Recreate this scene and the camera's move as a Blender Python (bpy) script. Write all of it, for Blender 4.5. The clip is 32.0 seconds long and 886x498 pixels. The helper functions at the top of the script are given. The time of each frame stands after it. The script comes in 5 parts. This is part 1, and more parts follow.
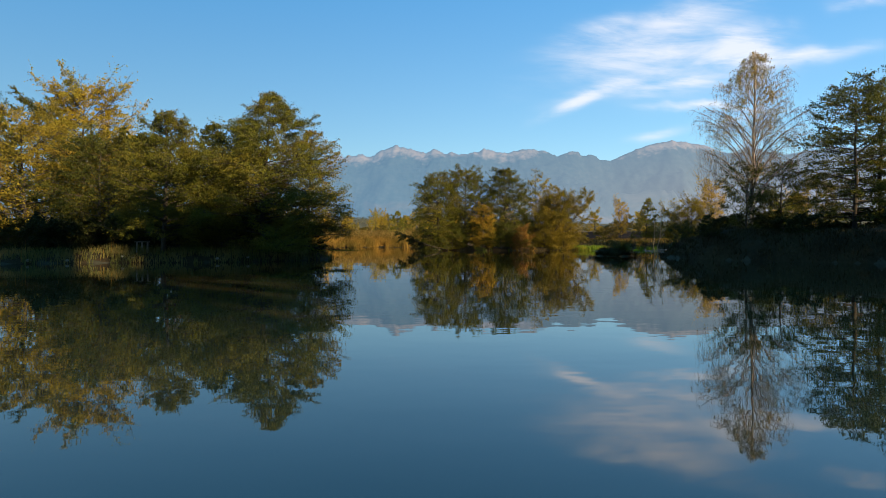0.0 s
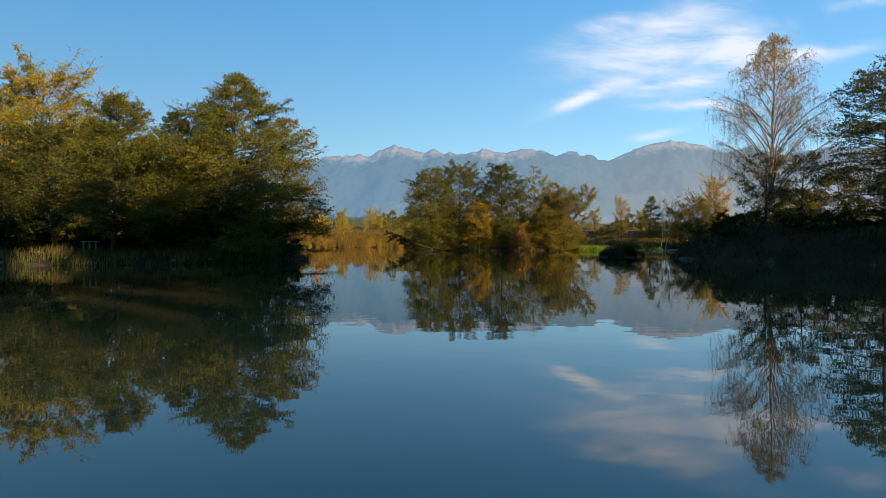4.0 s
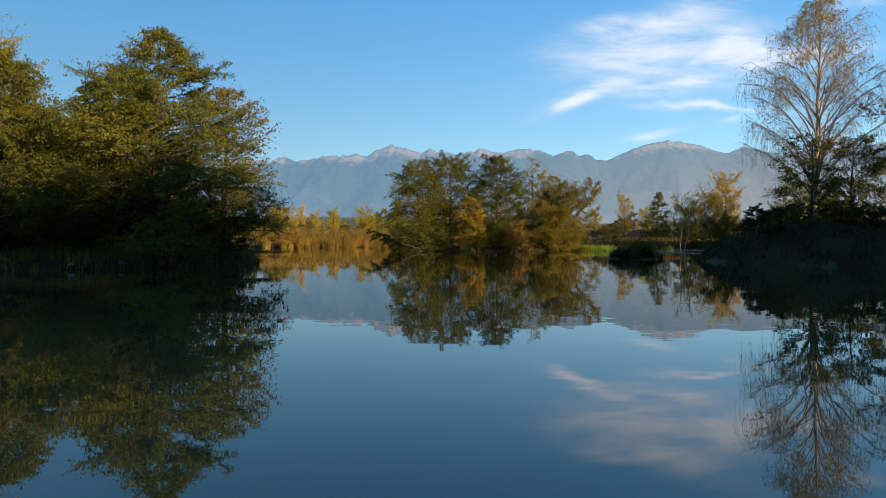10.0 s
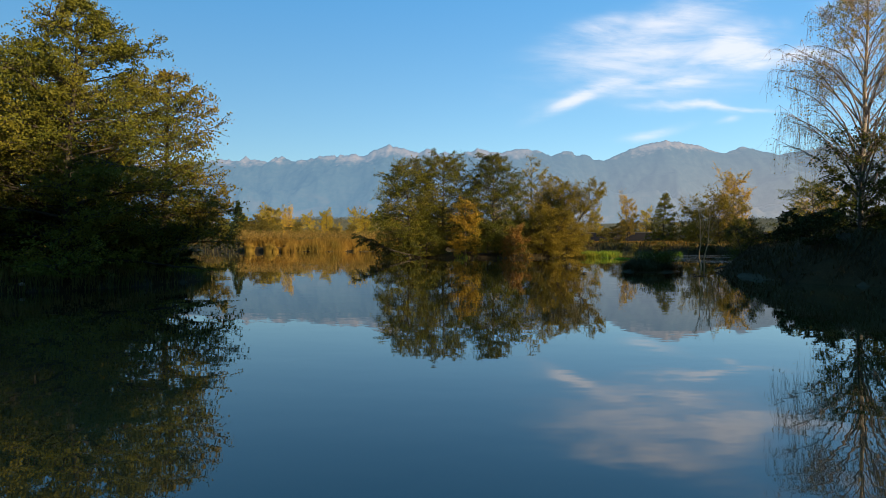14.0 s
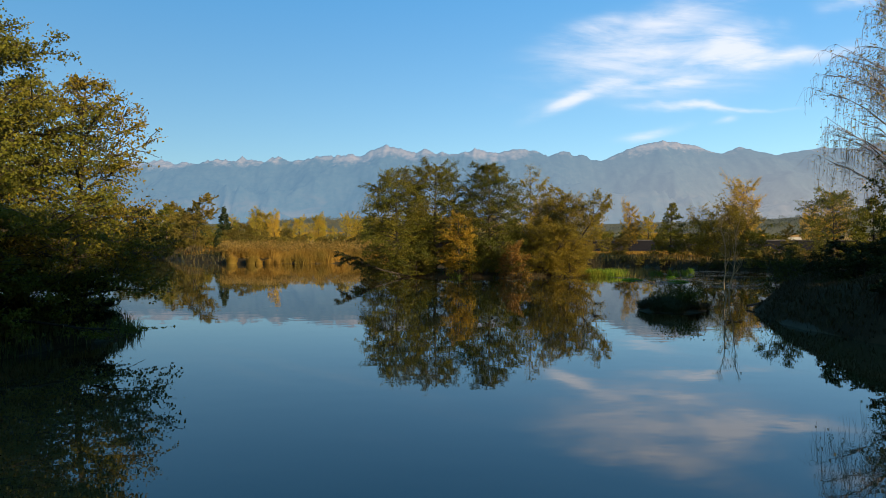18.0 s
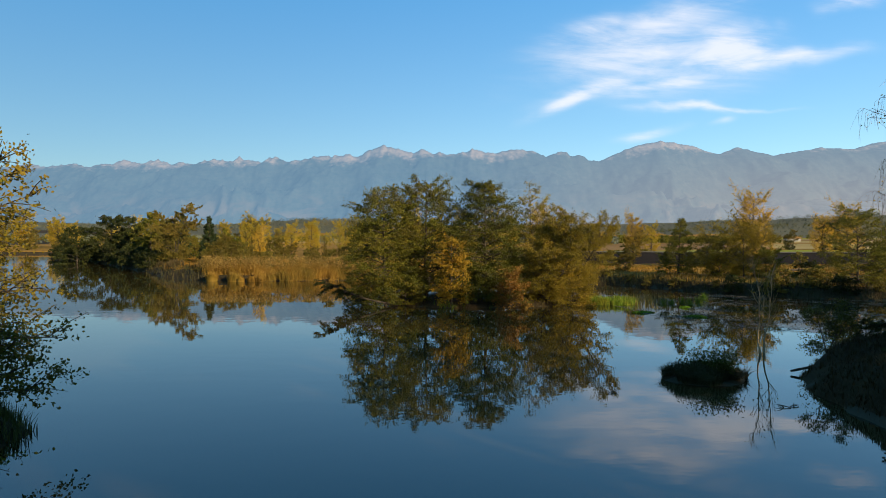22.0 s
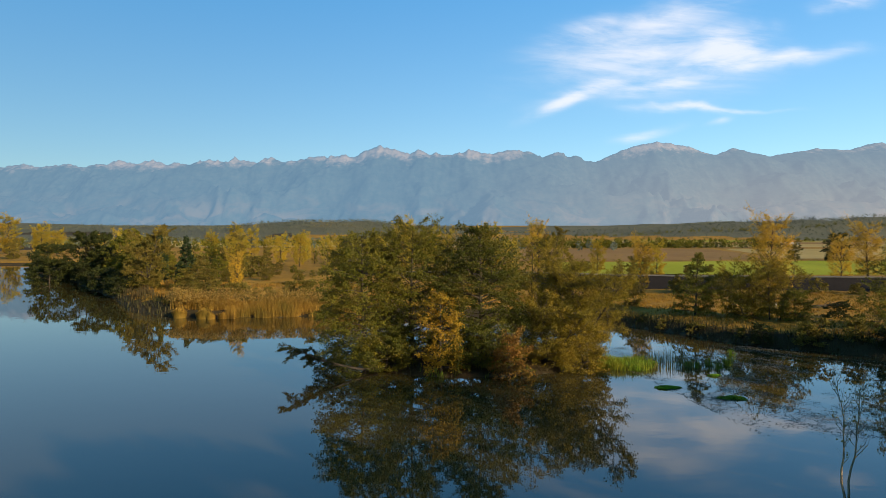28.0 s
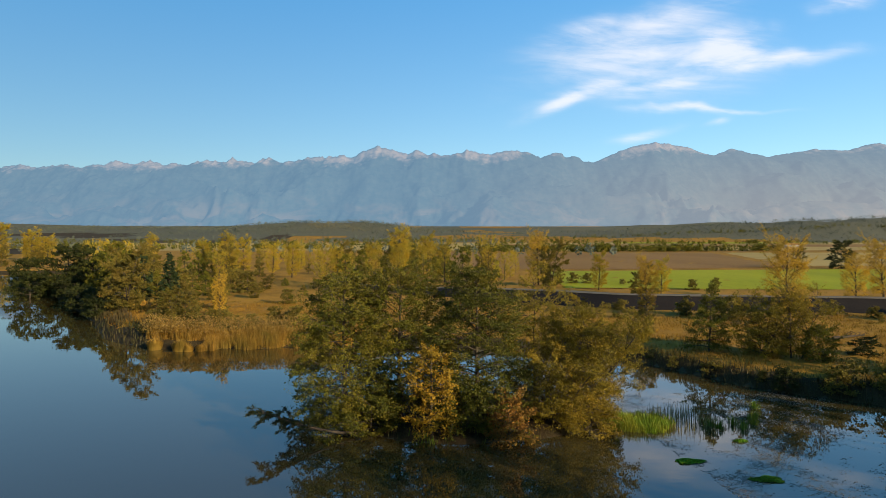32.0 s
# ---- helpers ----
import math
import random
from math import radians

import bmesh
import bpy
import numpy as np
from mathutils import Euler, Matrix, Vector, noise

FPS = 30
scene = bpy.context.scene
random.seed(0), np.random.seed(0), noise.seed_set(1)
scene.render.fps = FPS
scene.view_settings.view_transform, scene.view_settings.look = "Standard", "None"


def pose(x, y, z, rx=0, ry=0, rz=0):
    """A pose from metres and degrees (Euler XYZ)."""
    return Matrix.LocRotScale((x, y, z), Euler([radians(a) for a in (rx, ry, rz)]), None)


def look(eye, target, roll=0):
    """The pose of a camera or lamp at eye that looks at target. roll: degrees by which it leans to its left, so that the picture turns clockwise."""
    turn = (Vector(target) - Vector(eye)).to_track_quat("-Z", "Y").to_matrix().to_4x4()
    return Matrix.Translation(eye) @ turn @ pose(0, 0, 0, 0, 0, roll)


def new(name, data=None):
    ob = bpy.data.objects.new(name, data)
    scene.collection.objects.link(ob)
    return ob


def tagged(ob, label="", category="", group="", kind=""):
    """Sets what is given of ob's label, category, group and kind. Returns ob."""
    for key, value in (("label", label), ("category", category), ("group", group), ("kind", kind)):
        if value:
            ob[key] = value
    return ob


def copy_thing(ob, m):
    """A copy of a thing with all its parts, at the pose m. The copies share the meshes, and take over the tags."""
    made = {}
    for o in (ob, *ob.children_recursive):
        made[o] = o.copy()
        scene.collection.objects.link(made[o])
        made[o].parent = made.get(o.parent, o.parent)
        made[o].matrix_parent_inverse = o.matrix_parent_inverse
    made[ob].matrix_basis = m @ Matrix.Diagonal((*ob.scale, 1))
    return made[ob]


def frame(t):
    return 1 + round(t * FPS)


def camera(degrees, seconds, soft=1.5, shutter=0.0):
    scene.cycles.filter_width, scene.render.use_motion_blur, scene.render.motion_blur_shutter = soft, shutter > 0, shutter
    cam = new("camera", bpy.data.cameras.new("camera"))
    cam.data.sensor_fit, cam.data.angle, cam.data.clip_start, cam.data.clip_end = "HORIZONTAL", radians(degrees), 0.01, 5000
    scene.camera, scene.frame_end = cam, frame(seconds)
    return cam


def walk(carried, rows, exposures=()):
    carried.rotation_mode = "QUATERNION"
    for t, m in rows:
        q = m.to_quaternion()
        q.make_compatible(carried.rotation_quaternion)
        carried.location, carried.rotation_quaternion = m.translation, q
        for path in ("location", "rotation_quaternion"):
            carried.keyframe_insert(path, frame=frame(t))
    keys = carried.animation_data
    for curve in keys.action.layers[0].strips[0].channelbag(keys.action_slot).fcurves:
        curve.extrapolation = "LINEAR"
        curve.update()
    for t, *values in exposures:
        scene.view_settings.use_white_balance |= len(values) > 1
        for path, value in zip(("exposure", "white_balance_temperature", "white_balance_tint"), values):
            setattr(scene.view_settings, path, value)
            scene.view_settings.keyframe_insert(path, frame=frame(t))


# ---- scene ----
cam = camera(70, 32.0, soft=0.7)
TILT = 89.181
PATH = [
    (0.0, pose(0.0, 0.0, 1.4, TILT, 0, 0.0)),
    (3.0, pose(0.502, 3.392, 1.38, TILT, 0, -0.1)),
    (6.0, pose(1.043, 7.129, 1.327, TILT, 0, -0.195)),
    (9.0, pose(1.533, 11.00, 1.28, TILT, 0, -0.316)),
    (11.0, pose(1.882, 13.742, 1.32, TILT, 0, -0.406)),
    (13.0, pose(2.193, 16.547, 1.605, TILT, 0, -0.515)),
    (14.5, pose(2.437, 18.65, 2.03, TILT, 0, -0.595)),
    (16.5, pose(2.745, 21.424, 2.839, TILT, 0, -0.724)),
    (19.0, pose(3.15, 24.898, 4.095, TILT, 0, -0.86)),
    (21.0, pose(3.469, 27.68, 5.228, TILT, 0, -0.965)),
    (23.0, pose(3.78, 30.383, 6.468, TILT, 0, -1.085)),
    (25.5, pose(4.1, 33.75, 8.13, TILT, 0, -1.222)),
    (27.5, pose(4.36, 36.55, 9.6, TILT, 0, -1.317)),
    (29.5, pose(4.635, 39.25, 11.12, TILT, 0, -1.409)),
    (32.0, pose(5.012, 42.664, 13.075, TILT, 0, -1.5)),
]
walk(cam, PATH)

# ---------------------------------------------------------------- light
SUN_AZ, SUN_EL = radians(137), radians(17)
scene.view_settings.exposure = 1.1
world = bpy.data.worlds.new("world")
scene.world = world
world.use_nodes = True
wn = world.node_tree
sky = wn.nodes.new("ShaderNodeTexSky")
sky.sky_type = "NISHITA"
sky.sun_disc = False
sky.sun_elevation, sky.sun_rotation = SUN_EL, -SUN_AZ
sky.air_density, sky.dust_density, sky.ozone_density = 1.1, 0.05, 3.5
wn.nodes["Background"].inputs["Strength"].default_value = 0.090
rich = wn.nodes.new("ShaderNodeHueSaturation")
rich.inputs["Saturation"].default_value = 1.10
wn.links.new(sky.outputs["Color"], rich.inputs["Color"])
even = wn.nodes.new("ShaderNodeMix")  # clear air: cyan low down, deep blue higher up
even.data_type = "RGBA"
even.inputs["Factor"].default_value = 0.5
aloft = wn.nodes.new("ShaderNodeTexCoord")
parts = wn.nodes.new("ShaderNodeSeparateXYZ")
wn.links.new(aloft.outputs["Generated"], parts.inputs[0])
deep = wn.nodes.new("ShaderNodeValToRGB")
deep.color_ramp.elements[0].position, deep.color_ramp.elements[0].color = 0.06, (1.25, 2.42, 3.00, 1)
deep.color_ramp.elements[1].position, deep.color_ramp.elements[1].color = 0.38, (0.32, 2.04, 4.20, 1)
wn.links.new(parts.outputs["Z"], deep.inputs["Fac"])
wn.links.new(deep.outputs["Color"], even.inputs["B"])
wn.links.new(rich.outputs["Color"], even.inputs["A"])
wn.links.new(even.outputs["Result"], wn.nodes["Background"].inputs["Color"])
sun = new("sun", bpy.data.lights.new("sun", "SUN"))
sun.data.energy, sun.data.angle, sun.data.color = 5.0, radians(0.6), (1.0, 0.80, 0.51)
to_sun = Vector((math.sin(SUN_AZ) * math.cos(SUN_EL), math.cos(SUN_AZ) * math.cos(SUN_EL), math.sin(SUN_EL)))
sun.matrix_world = look(to_sun * 200, (0, 0, 0))


# ---------------------------------------------------------------- materials
def graph(name):
    m = bpy.data.materials.new(name)
    m.use_nodes = True
    nt = m.node_tree
    return m, nt, nt.nodes["Principled BSDF"], nt.links.new


def ramp(nt, stops):
    r = nt.nodes.new("ShaderNodeValToRGB")
    e = r.color_ramp.elements
    while len(e) < len(stops):
        e.new(0.5)
    for k, (p, c) in zip(e, stops):
        k.position, k.color = p, (*c, 1)
    return r


def noise_node(nt, scale, detail=4.0, rough=0.6, stretch=None, distortion=0.0):
    co = nt.nodes.new("ShaderNodeTexCoord")
    n = nt.nodes.new("ShaderNodeTexNoise")
    n.inputs["Scale"].default_value, n.inputs["Detail"].default_value = scale, detail
    n.inputs["Roughness"].default_value, n.inputs["Distortion"].default_value = rough, distortion
    if stretch:
        mp = nt.nodes.new("ShaderNodeMapping")
        mp.inputs["Scale"].default_value = stretch
        nt.links.new(co.outputs["Object"], mp.inputs["Vector"])
        nt.links.new(mp.outputs["Vector"], n.inputs["Vector"])
    else:
        nt.links.new(co.outputs["Object"], n.inputs["Vector"])
    return n


def surface(name, stops, scale, fine, rough=0.9, bump=0.3, depth=0.05, stretch=None):
    """Two scales of mottling, a fine relief."""
    m, nt, bsdf, link = graph(name)
    a, b = noise_node(nt, scale, 5, 0.62, stretch), noise_node(nt, fine, 6, 0.7, stretch)
    mix = nt.nodes.new("ShaderNodeMath")
    mix.operation = "MULTIPLY_ADD"
    mix.inputs[1].default_value = 0.55
    half = nt.nodes.new("ShaderNodeMath")
    half.operation = "MULTIPLY"
    half.inputs[1].default_value = 0.45
    link(b.outputs["Fac"], half.inputs[0])
    link(a.outputs["Fac"], mix.inputs[0])
    link(half.outputs[0], mix.inputs[2])
    r = ramp(nt, stops)
    link(mix.outputs[0], r.inputs["Fac"])
    link(r.outputs["Color"], bsdf.inputs["Base Color"])
    bp = nt.nodes.new("ShaderNodeBump")
    bp.inputs["Strength"].default_value, bp.inputs["Distance"].default_value = bump, depth
    link(b.outputs["Fac"], bp.inputs["Height"])
    link(bp.outputs["Normal"], bsdf.inputs["Normal"])
    bsdf.inputs["Roughness"].default_value = rough
    bsdf.inputs["Specular IOR Level"].default_value = 0.08
    return m


def foliage(name, dark, mid, light, turned, share=0.5, clump=0.35, through_light=0.35):
    """Leaves: each one its own shade, whole sprays turned to an autumn colour."""
    m, nt, bsdf, link = graph(name)
    g = nt.nodes.new("ShaderNodeNewGeometry")
    r = ramp(nt, [(0.0, tuple((a + b) / 2 for a, b in zip(dark, mid))), (0.6, mid), (1.0, tuple((a + b) / 2 for a, b in zip(light, mid)))])
    link(g.outputs["Random Per Island"], r.inputs["Fac"])
    n = noise_node(nt, clump, 3, 0.6)
    sel = ramp(nt, [(max(0.0, share - 0.12), (0, 0, 0)), (min(1.0, share + 0.12), (1, 1, 1))])
    link(n.outputs["Fac"], sel.inputs["Fac"])
    mx = nt.nodes.new("ShaderNodeMix")
    mx.data_type = "RGBA"
    link(sel.outputs["Color"], mx.inputs["Factor"])
    link(r.outputs["Color"], mx.inputs["A"])
    mx.inputs["B"].default_value = (*turned, 1)
    hs = nt.nodes.new("ShaderNodeHueSaturation")
    oi = nt.nodes.new("ShaderNodeObjectInfo")
    mr = nt.nodes.new("ShaderNodeMapRange")
    mr.inputs["To Min"].default_value, mr.inputs["To Max"].default_value = 0.8, 1.2
    link(oi.outputs["Random"], mr.inputs["Value"])
    link(mr.outputs["Result"], hs.inputs["Value"])
    link(mx.outputs["Result"], hs.inputs["Color"])
    link(hs.outputs["Color"], bsdf.inputs["Base Color"])
    bsdf.inputs["Roughness"].default_value = 0.6
    bsdf.inputs["Specular IOR Level"].default_value = 0.12
    tr = nt.nodes.new("ShaderNodeBsdfTranslucent")
    link(hs.outputs["Color"], tr.inputs["Color"])
    ms = nt.nodes.new("ShaderNodeMixShader")
    ms.inputs["Fac"].default_value = through_light
    link(bsdf.outputs["BSDF"], ms.inputs[1])
    link(tr.outputs["BSDF"], ms.inputs[2])
    link(ms.outputs["Shader"], nt.nodes["Material Output"].inputs["Surface"])
    return m


M_ALDER = foliage("alder_leaves", (0.030, 0.033, 0.005), (0.080, 0.080, 0.008), (0.155, 0.138, 0.013), (0.16, 0.128, 0.014), 0.60, 0.35, 0.28)
# darker alder green; part of it stands in for crowns in shade
M_DARK = foliage("dark_leaves", (0.022, 0.027, 0.005), (0.058, 0.062, 0.008), (0.120, 0.112, 0.013), (0.15, 0.115, 0.014), 0.64)
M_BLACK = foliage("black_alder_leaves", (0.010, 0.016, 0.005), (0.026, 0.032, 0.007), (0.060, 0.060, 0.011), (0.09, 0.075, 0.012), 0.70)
M_OLIVE = foliage("olive_leaves", (0.072, 0.058, 0.008), (0.158, 0.122, 0.012), (0.26, 0.19, 0.018), (0.26, 0.17, 0.016), 0.60)
M_GOLD = foliage("golden_leaves", (0.24, 0.135, 0.013), (0.42, 0.25, 0.02), (0.55, 0.36, 0.035), (0.26, 0.19, 0.03), 0.58)
M_YELLOW = foliage("yellow_leaves", (0.17, 0.108, 0.010), (0.32, 0.205, 0.014), (0.46, 0.32, 0.026), (0.24, 0.22, 0.025), 0.55)
M_ORANGE = foliage("orange_leaves", (0.17, 0.10, 0.010), (0.31, 0.18, 0.014), (0.42, 0.26, 0.02), (0.18, 0.14, 0.016), 0.52)
M_RUST = foliage("rust_leaves", (0.12, 0.055, 0.012), (0.22, 0.105, 0.020), (0.32, 0.17, 0.03), (0.14, 0.10, 0.016), 0.56, 0.6, 0.25)
M_BIRCH = foliage("birch_leaves", (0.18, 0.12, 0.02), (0.34, 0.225, 0.025), (0.50, 0.34, 0.04), (0.24, 0.17, 0.05), 0.55)
M_CONIFER = foliage("conifer_needles", (0.008, 0.016, 0.006), (0.02, 0.032, 0.010), (0.04, 0.055, 0.016), (0.05, 0.055, 0.012), 0.7, 0.4, 0.1)
M_WILLOW = foliage("willow_leaves", (0.05, 0.047, 0.010), (0.105, 0.088, 0.014), (0.175, 0.138, 0.022), (0.15, 0.105, 0.02), 0.55)
M_REED = foliage("reed_stalks", (0.10, 0.055, 0.010), (0.22, 0.125, 0.021), (0.34, 0.205, 0.038), (0.10, 0.075, 0.014), 0.55, 0.15, 0.25)
M_PLUME = foliage("reed_plumes", (0.12, 0.072, 0.018), (0.19, 0.118, 0.029), (0.27, 0.175, 0.047), (0.15, 0.10, 0.025), 0.55, 0.2, 0.3)
M_GRASS = foliage("bank_grass", (0.04, 0.05, 0.014), (0.085, 0.09, 0.022), (0.17, 0.15, 0.04), (0.20, 0.14, 0.045), 0.52, 0.3, 0.3)
# bank grass darkened: the shade of bank and islet sits in this colour
M_SHADEWEEDS = foliage("shade_dark_weeds", (0.020, 0.017, 0.007), (0.042, 0.034, 0.013), (0.085, 0.066, 0.026), (0.045, 0.042, 0.013), 0.55, 0.3, 0.2)
# brown matted grass, toned down further to carry the bank's shade
M_SHADEMAT = foliage("shade_dark_matted_grass", (0.026, 0.017, 0.007), (0.054, 0.036, 0.014), (0.10, 0.070, 0.028), (0.060, 0.046, 0.016), 0.55, 0.3, 0.2)
M_SEDGE = foliage("green_sedge", (0.04, 0.075, 0.008), (0.09, 0.15, 0.012), (0.20, 0.26, 0.02), (0.22, 0.20, 0.02), 0.58, 0.6, 0.3)
M_DRY = foliage("dry_meadow_grass", (0.12, 0.066, 0.010), (0.23, 0.122, 0.017), (0.33, 0.185, 0.028), (0.10, 0.078, 0.011), 0.58, 0.06, 0.3)
M_BARK = surface("alder_bark", [(0.3, (0.025, 0.02, 0.014)), (0.7, (0.075, 0.06, 0.045))], 3.0, 18.0, 0.95, 0.6, 0.03, (1, 1, 0.25))
M_BIRCHBARK = surface("birch_bark", [(0.35, (0.06, 0.045, 0.035)), (0.5, (0.34, 0.27, 0.20)), (0.8, (0.52, 0.43, 0.33))], 2.0, 14.0, 0.8, 0.4, 0.02, (1, 1, 2.2))
M_TWIG = surface("birch_twigs", [(0.3, (0.15, 0.108, 0.082)), (0.7, (0.28, 0.205, 0.16))], 2.0, 20.0, 0.9, 0.1)
M_STEM = surface("sapling_stem", [(0.3, (0.22, 0.15, 0.08)), (0.7, (0.42, 0.30, 0.17))], 3.0, 25.0, 0.9, 0.3)
M_MEADOW = surface("meadow_ground", [(0.30, (0.07, 0.052, 0.009)), (0.46, (0.18, 0.095, 0.012)), (0.60, (0.27, 0.140, 0.017)), (0.8, (0.10, 0.080, 0.010))], 0.06, 1.6, 0.95, 0.7, 0.15)
M_BANK = surface("bank_earth", [(0.3, (0.016, 0.011, 0.006)), (0.5, (0.034, 0.024, 0.011)), (0.75, (0.058, 0.044, 0.019))], 0.4, 4.0, 0.95, 0.8, 0.12)
# floor of the far woods, greyed so the haze is in its colour
M_HAZEFLOOR = surface("hazed_floor", [(0.3, (0.055, 0.056, 0.040)), (0.7, (0.090, 0.086, 0.054))], 0.02, 0.15, 0.95, 0.5, 0.8)
M_MUD = surface("lake_bed", [(0.3, (0.03, 0.03, 0.02)), (0.7, (0.06, 0.055, 0.035))], 0.3, 3.0, 0.9, 0.3)
M_GREEN = surface("sown_field", [(0.3, (0.14, 0.155, 0.003)), (0.55, (0.21, 0.215, 0.004)), (0.8, (0.28, 0.26, 0.006))], 0.02, 0.8, 0.9, 0.3, 0.1, (1, 0.3, 1))
M_STUBBLE = surface("stubble_field", [(0.3, (0.20, 0.145, 0.045)), (0.7, (0.32, 0.23, 0.075))], 0.015, 0.5, 0.95, 0.3, 0.1, (0.4, 1, 1))
M_PLOUGH = surface("ploughed_soil", [(0.3, (0.125, 0.068, 0.020)), (0.7, (0.215, 0.120, 0.036))], 0.02, 0.6, 0.95, 0.6, 0.2, (1, 0.25, 1))
M_SLOPE = surface("dark_lined_slope", [(0.3, (0.006, 0.005, 0.0045)), (0.7, (0.016, 0.013, 0.011))], 0.12, 2.5, 0.8, 0.3, 0.05)
M_CREST = surface("gravel_crest", [(0.3, (0.07, 0.06, 0.045)), (0.7, (0.14, 0.12, 0.09))], 0.3, 5.0, 0.95, 0.3)
M_WOOD = surface("weathered_wood", [(0.3, (0.16, 0.13, 0.10)), (0.7, (0.34, 0.29, 0.23))], 2.0, 30.0, 0.9, 0.3, 0.01, (1, 1, 0.2))
M_STONE = surface("grey_stone", [(0.3, (0.16, 0.15, 0.13)), (0.7, (0.36, 0.34, 0.31))], 2.0, 16.0, 0.9, 0.5, 0.03)
M_WEED = foliage("floating_weed", (0.05, 0.045, 0.036), (0.10, 0.09, 0.07), (0.16, 0.145, 0.115), (0.08, 0.075, 0.045), 0.6, 0.4, 0.0)
M_ALGAE = foliage("green_algae", (0.07, 0.14, 0.008), (0.13, 0.25, 0.012), (0.2, 0.33, 0.02), (0.12, 0.2, 0.02), 0.6, 0.9, 0.2)
# far tree leaves, paler and bluer to paint the haze over them
M_HAZEWOOD = foliage("hazed_far_leaves", (0.056, 0.068, 0.054), (0.085, 0.098, 0.074), (0.13, 0.130, 0.080), (0.20, 0.155, 0.055), 0.68, 0.006, 0.2)


def water_material():
    m, nt, bsdf, link = graph("lake_water")
    co = nt.nodes.new("ShaderNodeTexCoord")
    sp = nt.nodes.new("ShaderNodeSeparateXYZ")
    link(co.outputs["Object"], sp.inputs[0])
    drift_noise = noise_node(nt, 0.08, 3, 0.5)
    wander = nt.nodes.new("ShaderNodeMath")
    wander.operation = "MULTIPLY_ADD"
    wander.inputs[1].default_value = 16.0
    link(drift_noise.outputs["Fac"], wander.inputs[0])
    link(sp.outputs["Y"], wander.inputs[2])
    paler = nt.nodes.new("ShaderNodeMapRange")
    paler.interpolation_type = "SMOOTHSTEP"
    paler.inputs["From Min"].default_value, paler.inputs["From Max"].default_value = 44.0, -4.0
    link(wander.outputs[0], paler.inputs["Value"])
    tint = nt.nodes.new("ShaderNodeMix")  # browner, paler base colour towards the near shore, darker further out
    tint.data_type = "RGBA"
    tint.inputs["A"].default_value, tint.inputs["B"].default_value = (0.034, 0.027, 0.010, 1), (0.100, 0.076, 0.034, 1)
    link(paler.outputs["Result"], tint.inputs["Factor"])
    link(tint.outputs["Result"], bsdf.inputs["Base Color"])
    bsdf.inputs["Roughness"].default_value = 0.015
    bsdf.inputs["IOR"].default_value = 1.6
    bsdf.inputs["Specular IOR Level"].default_value = 0.5
    a = noise_node(nt, 0.9, 3, 0.5, (0.6, 1.0, 1.0))
    b = noise_node(nt, 0.12, 2, 0.5, (0.5, 1.0, 1.0))
    mx = nt.nodes.new("ShaderNodeMath")
    mx.operation = "MULTIPLY"
    link(a.outputs["Fac"], mx.inputs[0])
    link(b.outputs["Fac"], mx.inputs[1])
    bp = nt.nodes.new("ShaderNodeBump")
    bp.inputs["Strength"].default_value, bp.inputs["Distance"].default_value = 0.35, 0.02
    link(mx.outputs[0], bp.inputs["Height"])
    link(bp.outputs["Normal"], bsdf.inputs["Normal"])
    return m


